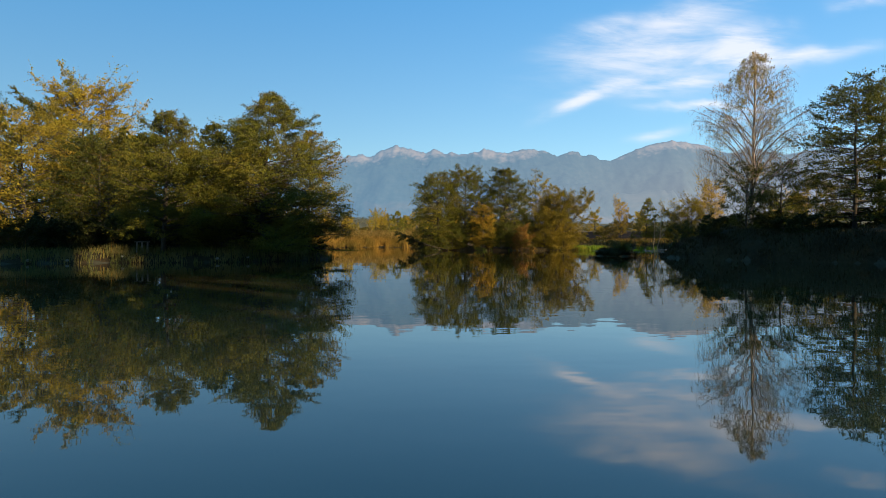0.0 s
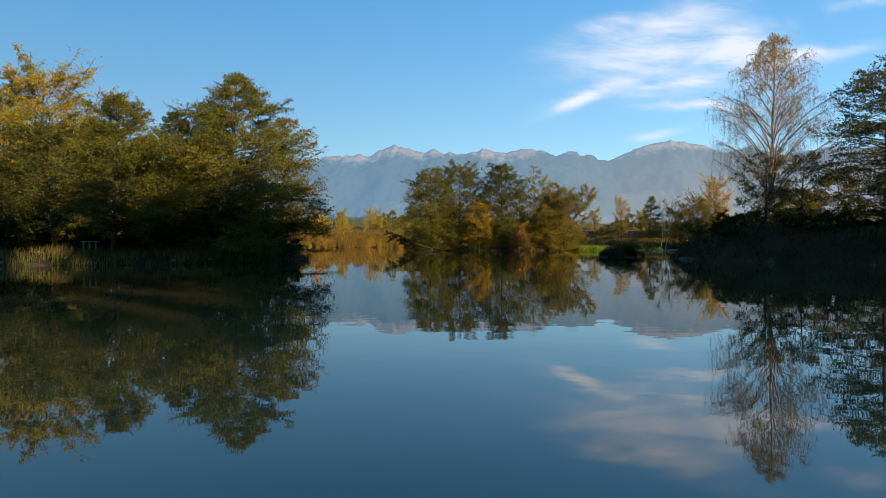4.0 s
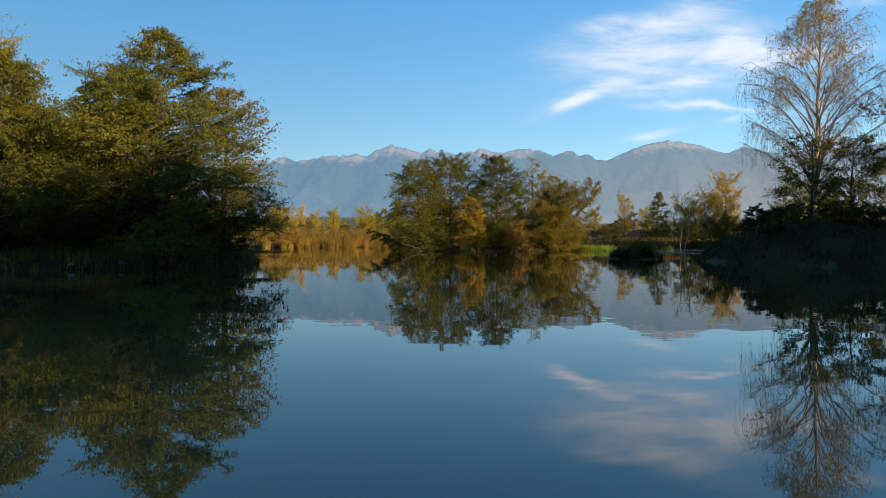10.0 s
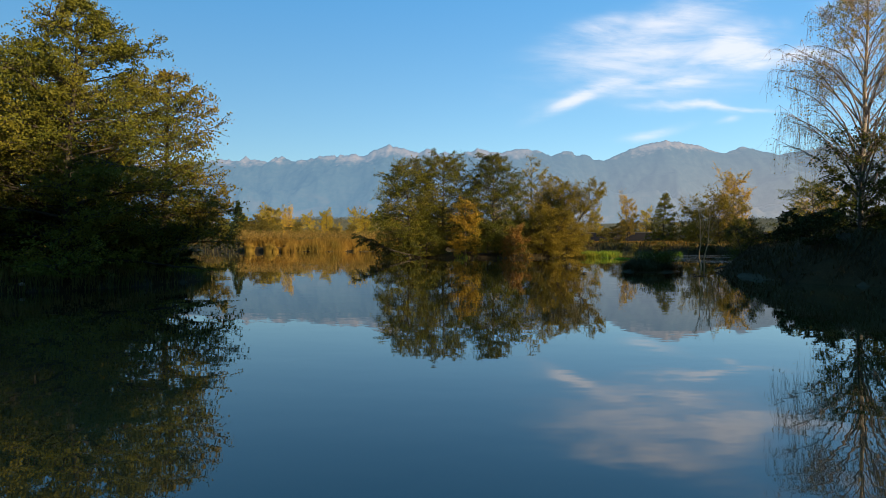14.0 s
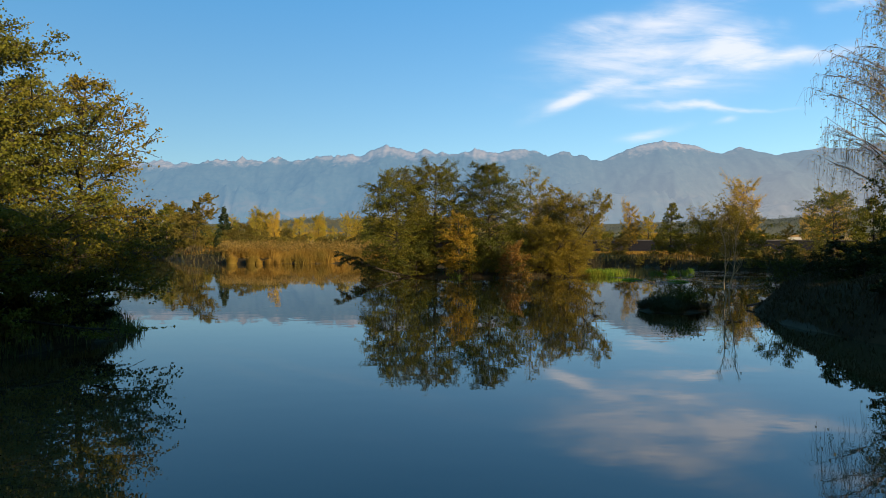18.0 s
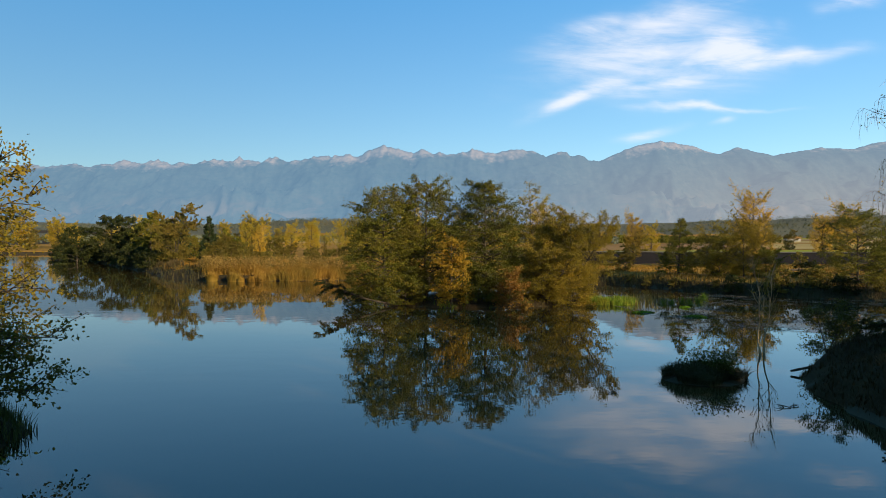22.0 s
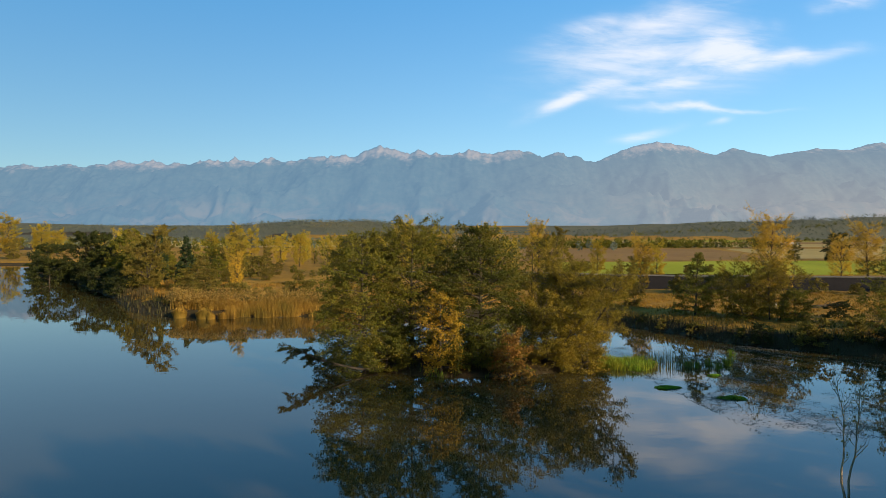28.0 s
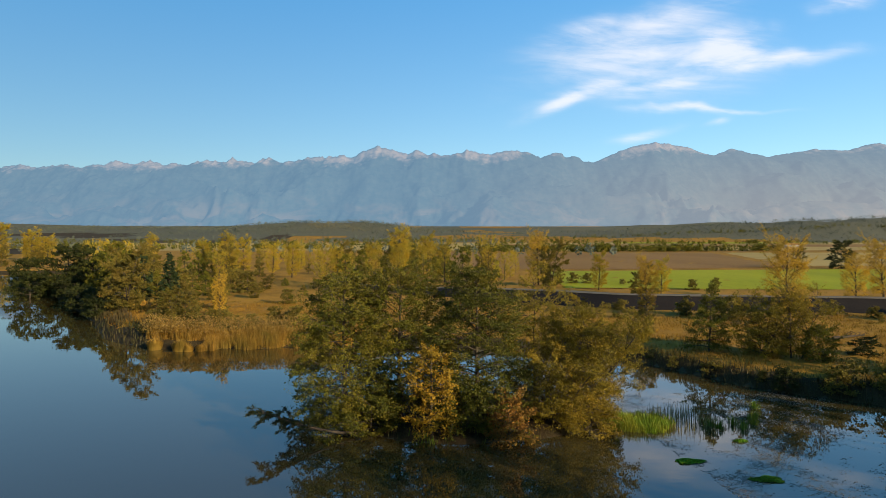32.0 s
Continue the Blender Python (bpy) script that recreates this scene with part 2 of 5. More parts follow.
def mountain_material():
    """Bare rock above, dark woods below, pasture on the foothills, bluish haze painted as a glow."""
    m, nt, bsdf, link = graph("distant_mountains")

    def op(kind, a, b=None, c=None):
        n = nt.nodes.new("ShaderNodeMath")
        n.operation = kind
        for i, v in enumerate((a, b, c)):
            if isinstance(v, (int, float)):
                n.inputs[i].default_value = v
            elif v is not None:
                link(v, n.inputs[i])
        return n.outputs[0]

    def span(v, a, b, c=0.0, d=1.0):
        r = nt.nodes.new("ShaderNodeMapRange")
        r.interpolation_type = "SMOOTHSTEP"
        for key, k in (("From Min", a), ("From Max", b), ("To Min", c), ("To Max", d)):
            r.inputs[key].default_value = k
        link(v, r.inputs["Value"])
        return r.outputs["Result"]

    def blend(f, a, b):
        x = nt.nodes.new("ShaderNodeMix")
        x.data_type = "RGBA"
        link(f, x.inputs["Factor"])
        for key, v in (("A", a), ("B", b)):
            if isinstance(v, tuple):
                x.inputs[key].default_value = (*v, 1)
            else:
                link(v, x.inputs[key])
        return x.outputs["Result"]

    co = nt.nodes.new("ShaderNodeTexCoord")
    sp = nt.nodes.new("ShaderNodeSeparateXYZ")
    link(co.outputs["Object"], sp.inputs[0])
    big = noise_node(nt, 0.0045, 8, 0.66, (1, 0.5, 1.2), 0.6)
    fine = noise_node(nt, 0.03, 6, 0.7, (1, 0.5, 1.4), 0.2)
    past = noise_node(nt, 0.0055, 7, 0.62, (1, 0.6, 2.0), 0.8)
    level = op("ADD", sp.outputs["Z"], op("MULTIPLY", op("SUBTRACT", big.outputs["Fac"], 0.5), 270.0))
    level = op("ADD", level, op("MULTIPLY", op("SUBTRACT", fine.outputs["Fac"], 0.5), 90.0))
    rock = span(op("ADD", level, op("MULTIPLY", sp.outputs["X"], -0.03)), 425, 485)
    woods = ramp(nt, [(0.35, (0.008, 0.015, 0.019)), (0.65, (0.020, 0.026, 0.027))])
    link(fine.outputs["Fac"], woods.inputs["Fac"])
    stone = ramp(nt, [(0.30, (0.060, 0.050, 0.048)), (0.70, (0.130, 0.098, 0.082))])
    link(fine.outputs["Fac"], stone.inputs["Fac"])
    c = blend(rock, woods.outputs["Color"], stone.outputs["Color"])
    open_land = op("MULTIPLY", span(past.outputs["Fac"], 0.44, 0.64), span(sp.outputs["Z"], 280, 90))
    c = blend(open_land, c, (0.044, 0.036, 0.030))
    link(c, bsdf.inputs["Base Color"])
    bsdf.inputs["Roughness"].default_value = 1.0
    bsdf.inputs["Specular IOR Level"].default_value = 0.0
    # haze painted as emission: bluer to the west, pale over the eastern plain
    haze_mix = op("MULTIPLY", span(sp.outputs["X"], -300, 1900), span(sp.outputs["Z"], 620, 120, 0.25, 1.0))
    link(blend(haze_mix, (0.065, 0.117, 0.170), (0.138, 0.150, 0.166)), bsdf.inputs["Emission Color"])
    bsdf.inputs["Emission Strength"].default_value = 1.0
    return m


M_WATER, M_MOUNTAIN = water_material(), mountain_material()


# ---------------------------------------------------------------- mesh helpers
def mesh_of(name, verts, faces, material):
    """A mesh from arrays; all faces have the same number of corners."""
    verts, faces = np.asarray(verts, dtype=np.float32), np.asarray(faces, dtype=np.int32)
    me = bpy.data.meshes.new(name)
    me.vertices.add(len(verts))
    me.vertices.foreach_set("co", verts.ravel())
    k = faces.shape[1]
    me.loops.add(faces.size)
    me.loops.foreach_set("vertex_index", faces.ravel())
    me.polygons.add(len(faces))
    me.polygons.foreach_set("loop_start", np.arange(0, faces.size, k, dtype=np.int32))
    me.update(calc_edges=True)
    me.materials.append(material)
    return me


def part_of(name, verts, faces, material, parent=None, label="", smooth=False):
    me = mesh_of(name, verts, faces, material)
    if smooth:
        me.polygons.foreach_set("use_smooth", np.ones(len(me.polygons), dtype=bool))
    ob = new(name, me)
    if parent:
        ob.parent = parent
    if label:
        ob["label"] = label
    return ob


def part(name, bm, material, parent=None, label=""):
    me = bpy.data.meshes.new(name)
    bm.to_mesh(me)
    bm.free()
    me.materials.append(material)
    ob = new(name, me)
    if parent:
        ob.parent = parent
    if label:
        ob["label"] = label
    return ob


def tubes(lines, sides=5):
    """Verts and quads of round tapering rods along lines of (points, radii)."""
    V, F, n = [], [], 0
    for pts, rad in lines:
        pts = np.asarray(pts, dtype=float)
        tang = np.gradient(pts, axis=0)
        tang /= np.linalg.norm(tang, axis=1)[:, None] + 1e-9
        ref = np.where(np.abs(tang[:, 2:3]) > 0.9, np.array([[1.0, 0, 0]]), np.array([[0, 0, 1.0]]))
        a = np.cross(tang, ref)
        a /= np.linalg.norm(a, axis=1)[:, None] + 1e-9
        b = np.cross(tang, a)
        th = np.arange(sides) * 2 * math.pi / sides
        ring = pts[:, None] + np.asarray(rad)[:, None, None] * (a[:, None] * np.cos(th)[None, :, None] + b[:, None] * np.sin(th)[None, :, None])
        V.append(ring.reshape(-1, 3))
        i, j = np.meshgrid(np.arange(len(pts) - 1), np.arange(sides), indexing="ij")
        p, q = n + i * sides + j, n + i * sides + (j + 1) % sides
        F.append(np.stack([p, q, q + sides, p + sides], -1).reshape(-1, 4))
        n += len(pts) * sides
    return np.concatenate(V), np.concatenate(F)


def leaves(rng, centres, size, up=0.1, long=1.5):
    """One folded lozenge for each centre."""
    n = len(centres)
    d = rng.normal(size=(n, 3))
    d[:, 2] -= 0.25
    d /= np.linalg.norm(d, axis=1)[:, None]
    nr = rng.normal(size=(n, 3))
    nr[:, 2] += up * 2
    s = np.cross(d, nr)
    s /= np.linalg.norm(s, axis=1)[:, None] + 1e-9
    f = np.cross(s, d)
    z = (size * rng.uniform(0.65, 1.3, n))[:, None]
    V = np.stack([centres - d * z * long / 2, centres + s * z / 2 + f * z * 0.12, centres + d * z * long / 2, centres - s * z / 2 + f * z * 0.12], 1)
    return V.reshape(-1, 3), np.arange(4 * n).reshape(n, 4)


PROFILES = {
    "alder": lambda u: 0.05 + 0.95 * min(1.0, (1 - u) / 0.60) ** 0.92,
    "round": lambda u: 0.25 + 0.75 * math.sin(math.pi * min(1, 0.18 + 0.80 * u)) ** 0.8,
    "tall": lambda u: 0.30 + 0.70 * math.sin(math.pi * min(1, 0.12 + 0.84 * u)) ** 0.7,
    "dome": lambda u: 0.10 + 0.90 * max(0.0, 1 - u ** 2.0) ** 0.6,
    "cone": lambda u: 0.06 + 0.94 * (1 - u),
    "shrub": lambda u: 0.45 + 0.55 * math.cos(u * math.pi / 2),
}


def sprays(rng, a0, a1, dense, flat, n=8):
    """Fans of twigs to both sides of each side branch: starts, ends and leaf share."""
    ax = a1 - a0
    ln = np.linalg.norm(ax, axis=1)[:, None] + 1e-6
    d = ax / ln
    side = np.stack([-d[:, 1], d[:, 0], np.zeros(len(d))], 1)
    side /= np.linalg.norm(side, axis=1)[:, None] + 1e-6
    P, E, W = [a0 + ax * 0.45], [a1], [dense * ln[:, 0] * 0.5]
    for k in range(n):
        f = (k + rng.uniform(0.2, 0.9, (len(d), 1))) / n
        size = ln * (0.52 - 0.26 * f) * rng.uniform(0.6, 1.25, (len(d), 1))
        out = d * 0.7 + side * (0.85 if k % 2 else -0.85)
        out[:, 2:3] += rng.uniform(-0.7, 0.6, (len(d), 1)) * (0.5 + flat)
        b = a0 + ax * (0.15 + 0.85 * f)
        P.append(b)
        E.append(b + out * size)
        W.append(dense * size[:, 0] * rng.uniform(0.3, 1.0, len(d)))
    return np.concatenate(P), np.concatenate(E), np.concatenate(W)


def tree(name, label, height, radius, base, shape, material, count, leaf, seed, limbs=34, subs=6, rise=0.45, droop=0.15,
         flat=0.5, spread=0.36, shell=0.55, lean=(0, 0), bark=None, girth=None, stems=1, category="tree", lopsided=(0, 0), gap=0.0, split=True):
    """A tree standing at the origin: tapered trunk, limbs that bear sprays, and a crown of single leaves."""
    rng = np.random.default_rng(seed)
    root = tagged(new(name), label, category)
    girth = girth or height * 0.016
    lines, thin, hold, owner, dense = [], [], [], [], []
    prof = PROFILES[shape]
    for st in range(stems):
        off = np.array([0.0, 0.0]) if stems == 1 else rng.normal(size=2) * radius * 0.10
        tilt = np.array(lean) + (rng.normal(size=2) * radius * 0.42 if stems > 1 else 0)
        h = height * (1.0 if st == 0 else rng.uniform(0.68, 0.95))
        s = np.linspace(0, 1, 9)
        wob = np.cumsum(rng.normal(size=(9, 2)) * h * 0.006, 0)
        trunk = np.concatenate([off + tilt * (s[:, None] ** 1.2) + wob, (s * h * 0.985 - 0.25)[:, None]], 1)
        lines.append((trunk, girth / stems ** 0.4 * (1.03 - s) ** 0.9 + 0.008))
        boughs = max(6, limbs // stems)
        R = radius / stems ** 0.45
        for i in range(boughs):
            u = (i + rng.uniform(0.1, 0.9)) / boughs
            at = base + (0.98 - base) * u
            p0 = np.array([np.interp(at, s, trunk[:, c]) for c in range(3)])
            az = i * 2.399 + rng.uniform(-0.5, 0.5)
            L = R * prof(u) * rng.uniform(0.72, 1.18)
            w = np.array([math.cos(az), math.sin(az)])
            L *= 1 + float(w @ np.array(lopsided))
            if rng.uniform() < gap:
                continue
            q = np.linspace(0, 1, 5)
            bend = rng.uniform(-0.25, 0.25)
            side = np.array([-w[1], w[0]])
            r_i = rise * (0.35 + 0.9 * u) * rng.uniform(0.3, 1.8)
            xy = p0[:2] + L * (q[:, None] * w + bend * (q ** 2)[:, None] * side)
            zz = p0[2] + L * (r_i * q - droop * (1.25 - u) * q ** 2)
            limb = np.concatenate([xy, np.maximum(zz, 0.15)[:, None]], 1)
            lines.append((limb, girth * 0.42 * (1.08 - at) * (1.05 - q) + 0.006))
            full = rng.uniform(0.45, 1.0)
            for j in range(subs):
                v = rng.uniform(0.22, 1.0)
                b0 = np.array([np.interp(v, q, limb[:, c]) for c in range(3)])
                ang = az + (1 if j % 2 else -1) * rng.uniform(0.25, 1.15)
                bl = L * rng.uniform(0.20, 0.42) * (1.25 - 0.5 * v) + 0.25
                lift = rng.uniform(-0.45, 0.95) * (0.4 + flat) if droop < 0.3 else rng.uniform(-0.9, 0.45)
                tip = b0 + np.array([math.cos(ang) * bl, math.sin(ang) * bl, bl * lift])
                mid = (b0 + tip) / 2 + np.array([0, 0, bl * 0.07])
                thin.append((np.stack([b0, mid, tip]), np.array([0.013, 0.009, 0.004]) * (1 + height / 14)))
                owner.append(len(lines) - 1)
                hold.append((b0, tip))
                dense.append(full * rng.uniform(0.25, 1.0))
            hold.append((limb[2], limb[4] + (limb[4] - limb[3]) * 0.35))
            dense.append(full)
        for n in range(5):
            a = n * 1.9 + rng.uniform(0, 1)
            b0 = trunk[-1] - (0, 0, height * 0.03 * n)
            hold.append((b0, b0 + np.array([math.cos(a) * 0.3, math.sin(a) * 0.3, 0.22]) * (0.5 + 0.3 * n)))
            dense.append(0.8)
        m = int(boughs * subs * 1.1) if shell else 0
        u, az = rng.uniform(0, 1, m) ** 1.15, rng.uniform(0, 2 * math.pi, m)
        lobes = 0.88 + 0.15 * np.sin(3 * az + 5 * u + seed) + 0.10 * np.sin(5 * az - 9 * u + 2 * seed) + 0.07 * np.sin(14 * u + seed)
        lobes *= 1 + lopsided[0] * np.cos(az) + lopsided[1] * np.sin(az)
        r = R * np.array([prof(w) for w in u]) * lobes * rng.uniform(0.62, 1.0, m)
        at = base + (0.98 - base) * u
        mid = np.stack([np.interp(at, s, trunk[:, c]) for c in range(3)], 1)
        out = np.stack([np.cos(az), np.sin(az), 0 * az], 1)
        b0 = mid + out * r[:, None] * 0.86 + np.stack([0 * r, 0 * r, r * (rise * 0.45 * (0.3 + u) - droop * 0.4)], 1)
        jog = rng.normal(size=(m, 3)) * 0.45 + np.array([0, 0, 0.12 - droop])
        b1 = b0 + (out + jog) * (0.35 + 0.09 * R * rng.uniform(0.4, 1.2, (m, 1))) * (1 - 0.5 * u)[:, None]
        b0[:, 2], b1[:, 2] = np.maximum(b0[:, 2], 0.3), np.maximum(b1[:, 2], 0.2)
        patch = 0.08 + 0.92 * (np.sin(4 * az + 3 * seed + 6 * u) * np.sin(13 * u + seed) + 0.5 * np.sin(9 * az - 17 * u) > -0.3)
        hold += list(zip(b0, b1))
        dense += list(shell * patch * rng.uniform(0.3, 1.2, m))
    bk = bark or M_BARK
    for k, ln in enumerate(lines):
        bole = len(ln[0]) == 9
        if bole or split:
            v1, f1 = tubes([ln], 7 if bole else 5)
            bough = part_of("trunk" if bole else "limb", v1, f1, bk, root, "", True)
            mine = [t for t, o in zip(thin, owner) if o == k]
            if split and mine and not bole:
                v2, f2 = tubes(mine, 3)
                tagged(part_of("side_growth", v2, f2, bk, bough), kind="stuff")
        else:
            thin.append(ln)
    if not split:
        v2, f2 = tubes(thin, 3)
        tagged(part_of("branchwork", v2, f2, bk, root), kind="stuff")
    a0, a1 = np.array([h[0] for h in hold]), np.array([h[1] for h in hold])
    p, e, w = sprays(rng, a0, a1, np.array(dense), flat)
    pick = rng.choice(len(p), count, p=w / w.sum())
    c = p[pick] + (e[pick] - p[pick]) * rng.uniform(0.05, 1.05, (count, 1)) + rng.normal(size=(count, 3)) * np.array([1, 1, 0.8]) * max(spread * 0.2, leaf * 0.5)
    c[:, 2] = np.maximum(c[:, 2], 0.12)
    v3, f3 = leaves(rng, c, leaf)
    tagged(part_of("crown", v3, f3, material, root), kind="stuff")
    return root


def birch(name, label, height, radius, base, count, seed):
    """A half-bare weeping birch: rising limbs, hanging twigs, thin leaves."""
    rng = np.random.default_rng(seed)
    root = tagged(new(name), label, "tree")
    s = np.linspace(0, 1, 12)
    wob = np.cumsum(rng.normal(size=(12, 2)) * 0.05, 0)
    trunk = np.concatenate([wob, (s * height - 0.3)[:, None]], 1)
    lines, thin, hold = [(trunk, 0.17 * (1.02 - s) + 0.012)], [], []
    for i in range(64):
        u = (i + rng.uniform(0, 1)) / 64
        at = base + (0.97 - base) * u
        p0 = np.array([np.interp(at, s, trunk[:, c]) for c in range(3)])
        az = i * 2.399 + rng.uniform(-0.4, 0.4)
        L = radius * float(np.interp(at, [0.1, 0.3, 0.5, 0.7, 0.85, 0.97], [0.97, 0.90, 0.68, 0.42, 0.22, 0.08])) * rng.uniform(0.75, 1.15)
        w = np.array([math.cos(az), math.sin(az)])
        q = np.linspace(0, 1, 6)
        limb = np.concatenate([p0[:2] + L * q[:, None] * w + rng.normal(size=(6, 2)) * 0.05, (p0[2] + L * (1.55 * q - 0.62 * q ** 2))[:, None]], 1)
        lines.append((limb, 0.060 * (1.05 - at) * (1.05 - q) + 0.007))
        for j in range(int(24 * (1.15 - 0.8 * u))):
            v = rng.uniform(0.25, 1.0)
            b0 = np.array([np.interp(v, q, limb[:, c]) for c in range(3)])
            ang = az + rng.uniform(-1.3, 1.3)
            bl = L * rng.uniform(0.12, 0.34)
            b1 = b0 + np.array([math.cos(ang) * bl, math.sin(ang) * bl, bl * rng.uniform(0.1, 0.7)])
            fall = rng.uniform(0.5, 1.7) * (1.1 - 0.75 * u)
            b2 = b1 + np.array([math.cos(ang) * 0.22, math.sin(ang) * 0.22, -0.18])
            b3 = b2 + np.array([rng.normal() * 0.10, rng.normal() * 0.10, -fall])
            thin.append((np.stack([b0, b1, b2, b3]), np.array([0.012, 0.009, 0.006, 0.003])))
            t = rng.uniform(0, 1, 6)[:, None]
            hold.append(b2 + (b3 - b2) * t)
            hold.append(b1 + (b2 - b1) * t[:2])
            for _ in range(2):
                o = np.array([rng.normal() * 0.22, rng.normal() * 0.22, -rng.uniform(0.0, 0.25)])
                c0 = b1 + o * 0.5
                c1 = c0 + o + np.array([0, 0, -fall * rng.uniform(0.4, 0.9)])
                thin.append((np.stack([b1, c0, c1]), np.array([0.006, 0.005, 0.003])))
                hold.append(c0 + (c1 - c0) * t[:4])
    for k, ln in enumerate(lines):
        v, f = tubes([ln], 6)
        part_of("limb" if k else "trunk", v, f, M_TWIG if k else M_BIRCHBARK, root, "" if k else "pale peeling birch trunk", True)
    v, f = tubes(thin, 3)
    tagged(part_of("twig_veil", v, f, M_TWIG, root, "bare hanging grey-brown twigs"), kind="stuff")
    hold = np.concatenate(hold)
    mid = np.exp(-((np.hypot(hold[:, 0], hold[:, 1]) / (radius * 0.45)) ** 2)) * np.clip((hold[:, 2] - 4) / 6, 0.15, 1) + 0.12
    c = hold[rng.choice(len(hold), count, p=mid / mid.sum())] + rng.normal(size=(count, 3)) * 0.07
    v, f = leaves(rng, c, 0.062, 0.1, 1.4)
    tagged(part_of("crown", v, f, M_BIRCH, root, "thin yellow-brown autumn leaves"), kind="stuff")
    return root


def put(ob, x, y, z, turn=0.0, scale=1.0, label=""):
    sc = scale if isinstance(scale, tuple) else (scale, scale, scale)
    ob.matrix_basis = Matrix.LocRotScale((x, y, z), Euler((0, 0, radians(turn))), sc)
    if label:
        ob["label"] = label
    return ob


def again(ob, x, y, z, turn=0.0, scale=1.0, label="", group=""):
    """Another tree of the same growth at its own place, size and turn."""
    sc = scale if isinstance(scale, tuple) else (scale, scale, scale)
    keep = ob.scale.copy()
    ob.scale = (1, 1, 1)
    o = copy_thing(ob, Matrix.LocRotScale((x, y, z), Euler((0, 0, radians(turn))), sc))
    ob.scale = keep
    if label:
        o["label"] = label
    if group:
        o["group"] = group
    return o


def wave_of(x, y, k, seed=0.0):
    """Smooth unevenness between -1 and 1."""
    return (np.sin(x * k + 1.3 * np.sin(y * k * 0.7 + seed) + seed) * np.cos(y * k * 0.9 - 1.1 * np.sin(x * k * 0.6 + 2 + seed))
            + 0.5 * np.sin(x * k * 2.3 + seed * 2 + np.sin(y * k * 1.9)) * np.cos(y * k * 2.1 + 0.7)) / 1.5


wave = wave_of


def blades(rng, xy, z, height, width, bend=0.25, uneven=0.0):
    """Grass blades: a tapering folded strip for each place."""
    n = len(xy)
    a = rng.uniform(0, 2 * math.pi, n)
    h = height * rng.uniform(0.55, 1.2, n) * (1 + uneven * (wave_of(xy[:, 0], xy[:, 1], 0.55) + 0.5 * wave_of(xy[:, 0], xy[:, 1], 1.7)))
    out = np.stack([np.cos(a), np.sin(a)], 1)
    side = np.stack([-out[:, 1], out[:, 0]], 1) * (width * rng.uniform(0.6, 1.3, n))[:, None] / 2
    lean = out * (h * bend * rng.uniform(0.1, 1.3, n))[:, None]
    p0 = np.concatenate([xy - side, z[:, None]], 1)
    p1 = np.concatenate([xy + side, z[:, None]], 1)
    p2 = np.concatenate([xy + lean * 0.35 + side * 0.8, (z + h * 0.6)[:, None]], 1)
    p3 = np.concatenate([xy + lean * 0.35 - side * 0.8, (z + h * 0.6)[:, None]], 1)
    p4 = np.concatenate([xy + lean + side * 0.15, (z + h)[:, None]], 1)
    p5 = np.concatenate([xy + lean - side * 0.15, (z + h)[:, None]], 1)
    V = np.stack([p0, p1, p2, p3, p4, p5], 1).reshape(-1, 3)
    i = np.arange(n)[:, None] * 6
    F = np.concatenate([i + np.array([[0, 1, 2, 3]]), i + np.array([[3, 2, 4, 5]])])
    return V, F


# ---------------------------------------------------------------- ground and water
def shore_far(x):
    return np.interp(x, [-420, -160, -130, -115, -85, -47, -38, -29, -21, -11, 8, 27, 31, 34, 41, 60, 100, 400],
                     [300, 300, 285, 228, 197, 143, 128, 120, 118.5, 120, 118, 111, 103, 97, 91, 85, 78, 60])


def shores(x, y):
    """How far inside each piece of land a place lies; negative over water."""
    wob = 0.5 * wave(x, y, 0.5) + 0.25 * wave(x, y, 1.7, 2)
    far = (y - shore_far(x)) * 0.75 + wob
    far = np.where(x < -118, np.minimum((y - 296), far + 400), far)
    lf = np.interp(x, [-120, -26, -20, -15, -11.5, -9.5, -8.6], [31, 36.3, 38.5, 38.8, 41, 43.2, 46.5])
    lr = np.interp(x, [-120, -60, -35, -20, -12, -8.6], [85, 78, 68, 58, 52, 48.5])
    left = np.minimum(np.minimum(y - lf, lr - y), (-8.2 - x)) + wob * 0.6
    xr = np.interp(y, [-30, 0, 25, 36, 42, 45, 50, 53, 56, 60], [26, 34, 31, 26, 20.5, 18.3, 17.6, 18.2, 19.6, 24])
    rr = np.interp(x, [17, 20, 30, 60, 120, 400], [56, 58, 62, 64, 62, 45])
    right = np.minimum(x - xr, rr - y) + wob * 0.5
    behind = -26 - y + wob
    west = -300 - x + wob
    isl = (1 - np.hypot((x - 8) / 9.6, (y - 89.5) / 6.5)) * 6 + wob * 0.5
    islet = (1 - np.hypot((x - 15.0) / 1.75, (y - 55.3) / 1.3)) * 1.2
    return far, left, right, behind, west, isl, islet


def hills(x, y):
    """Wooded rises far behind the fields."""
    ridge = lambda cx, cy, rx, ry, h: h * np.exp(-((x - cx) / rx) ** 2 - ((y - cy) / ry) ** 2)
    near = ridge(960, 1500, 560, 170, 40) + ridge(-250, 1750, 330, 180, 36) + ridge(-900, 2000, 600, 200, 16) + ridge(1900, 1500, 600, 200, 44)
    return near + ridge(-1500, 2250, 420, 130, 18) + ridge(420, 2100, 240, 150, 16) + ridge(1150, 2250, 500, 140, 26) + ridge(-500, 2300, 300, 110, 14)


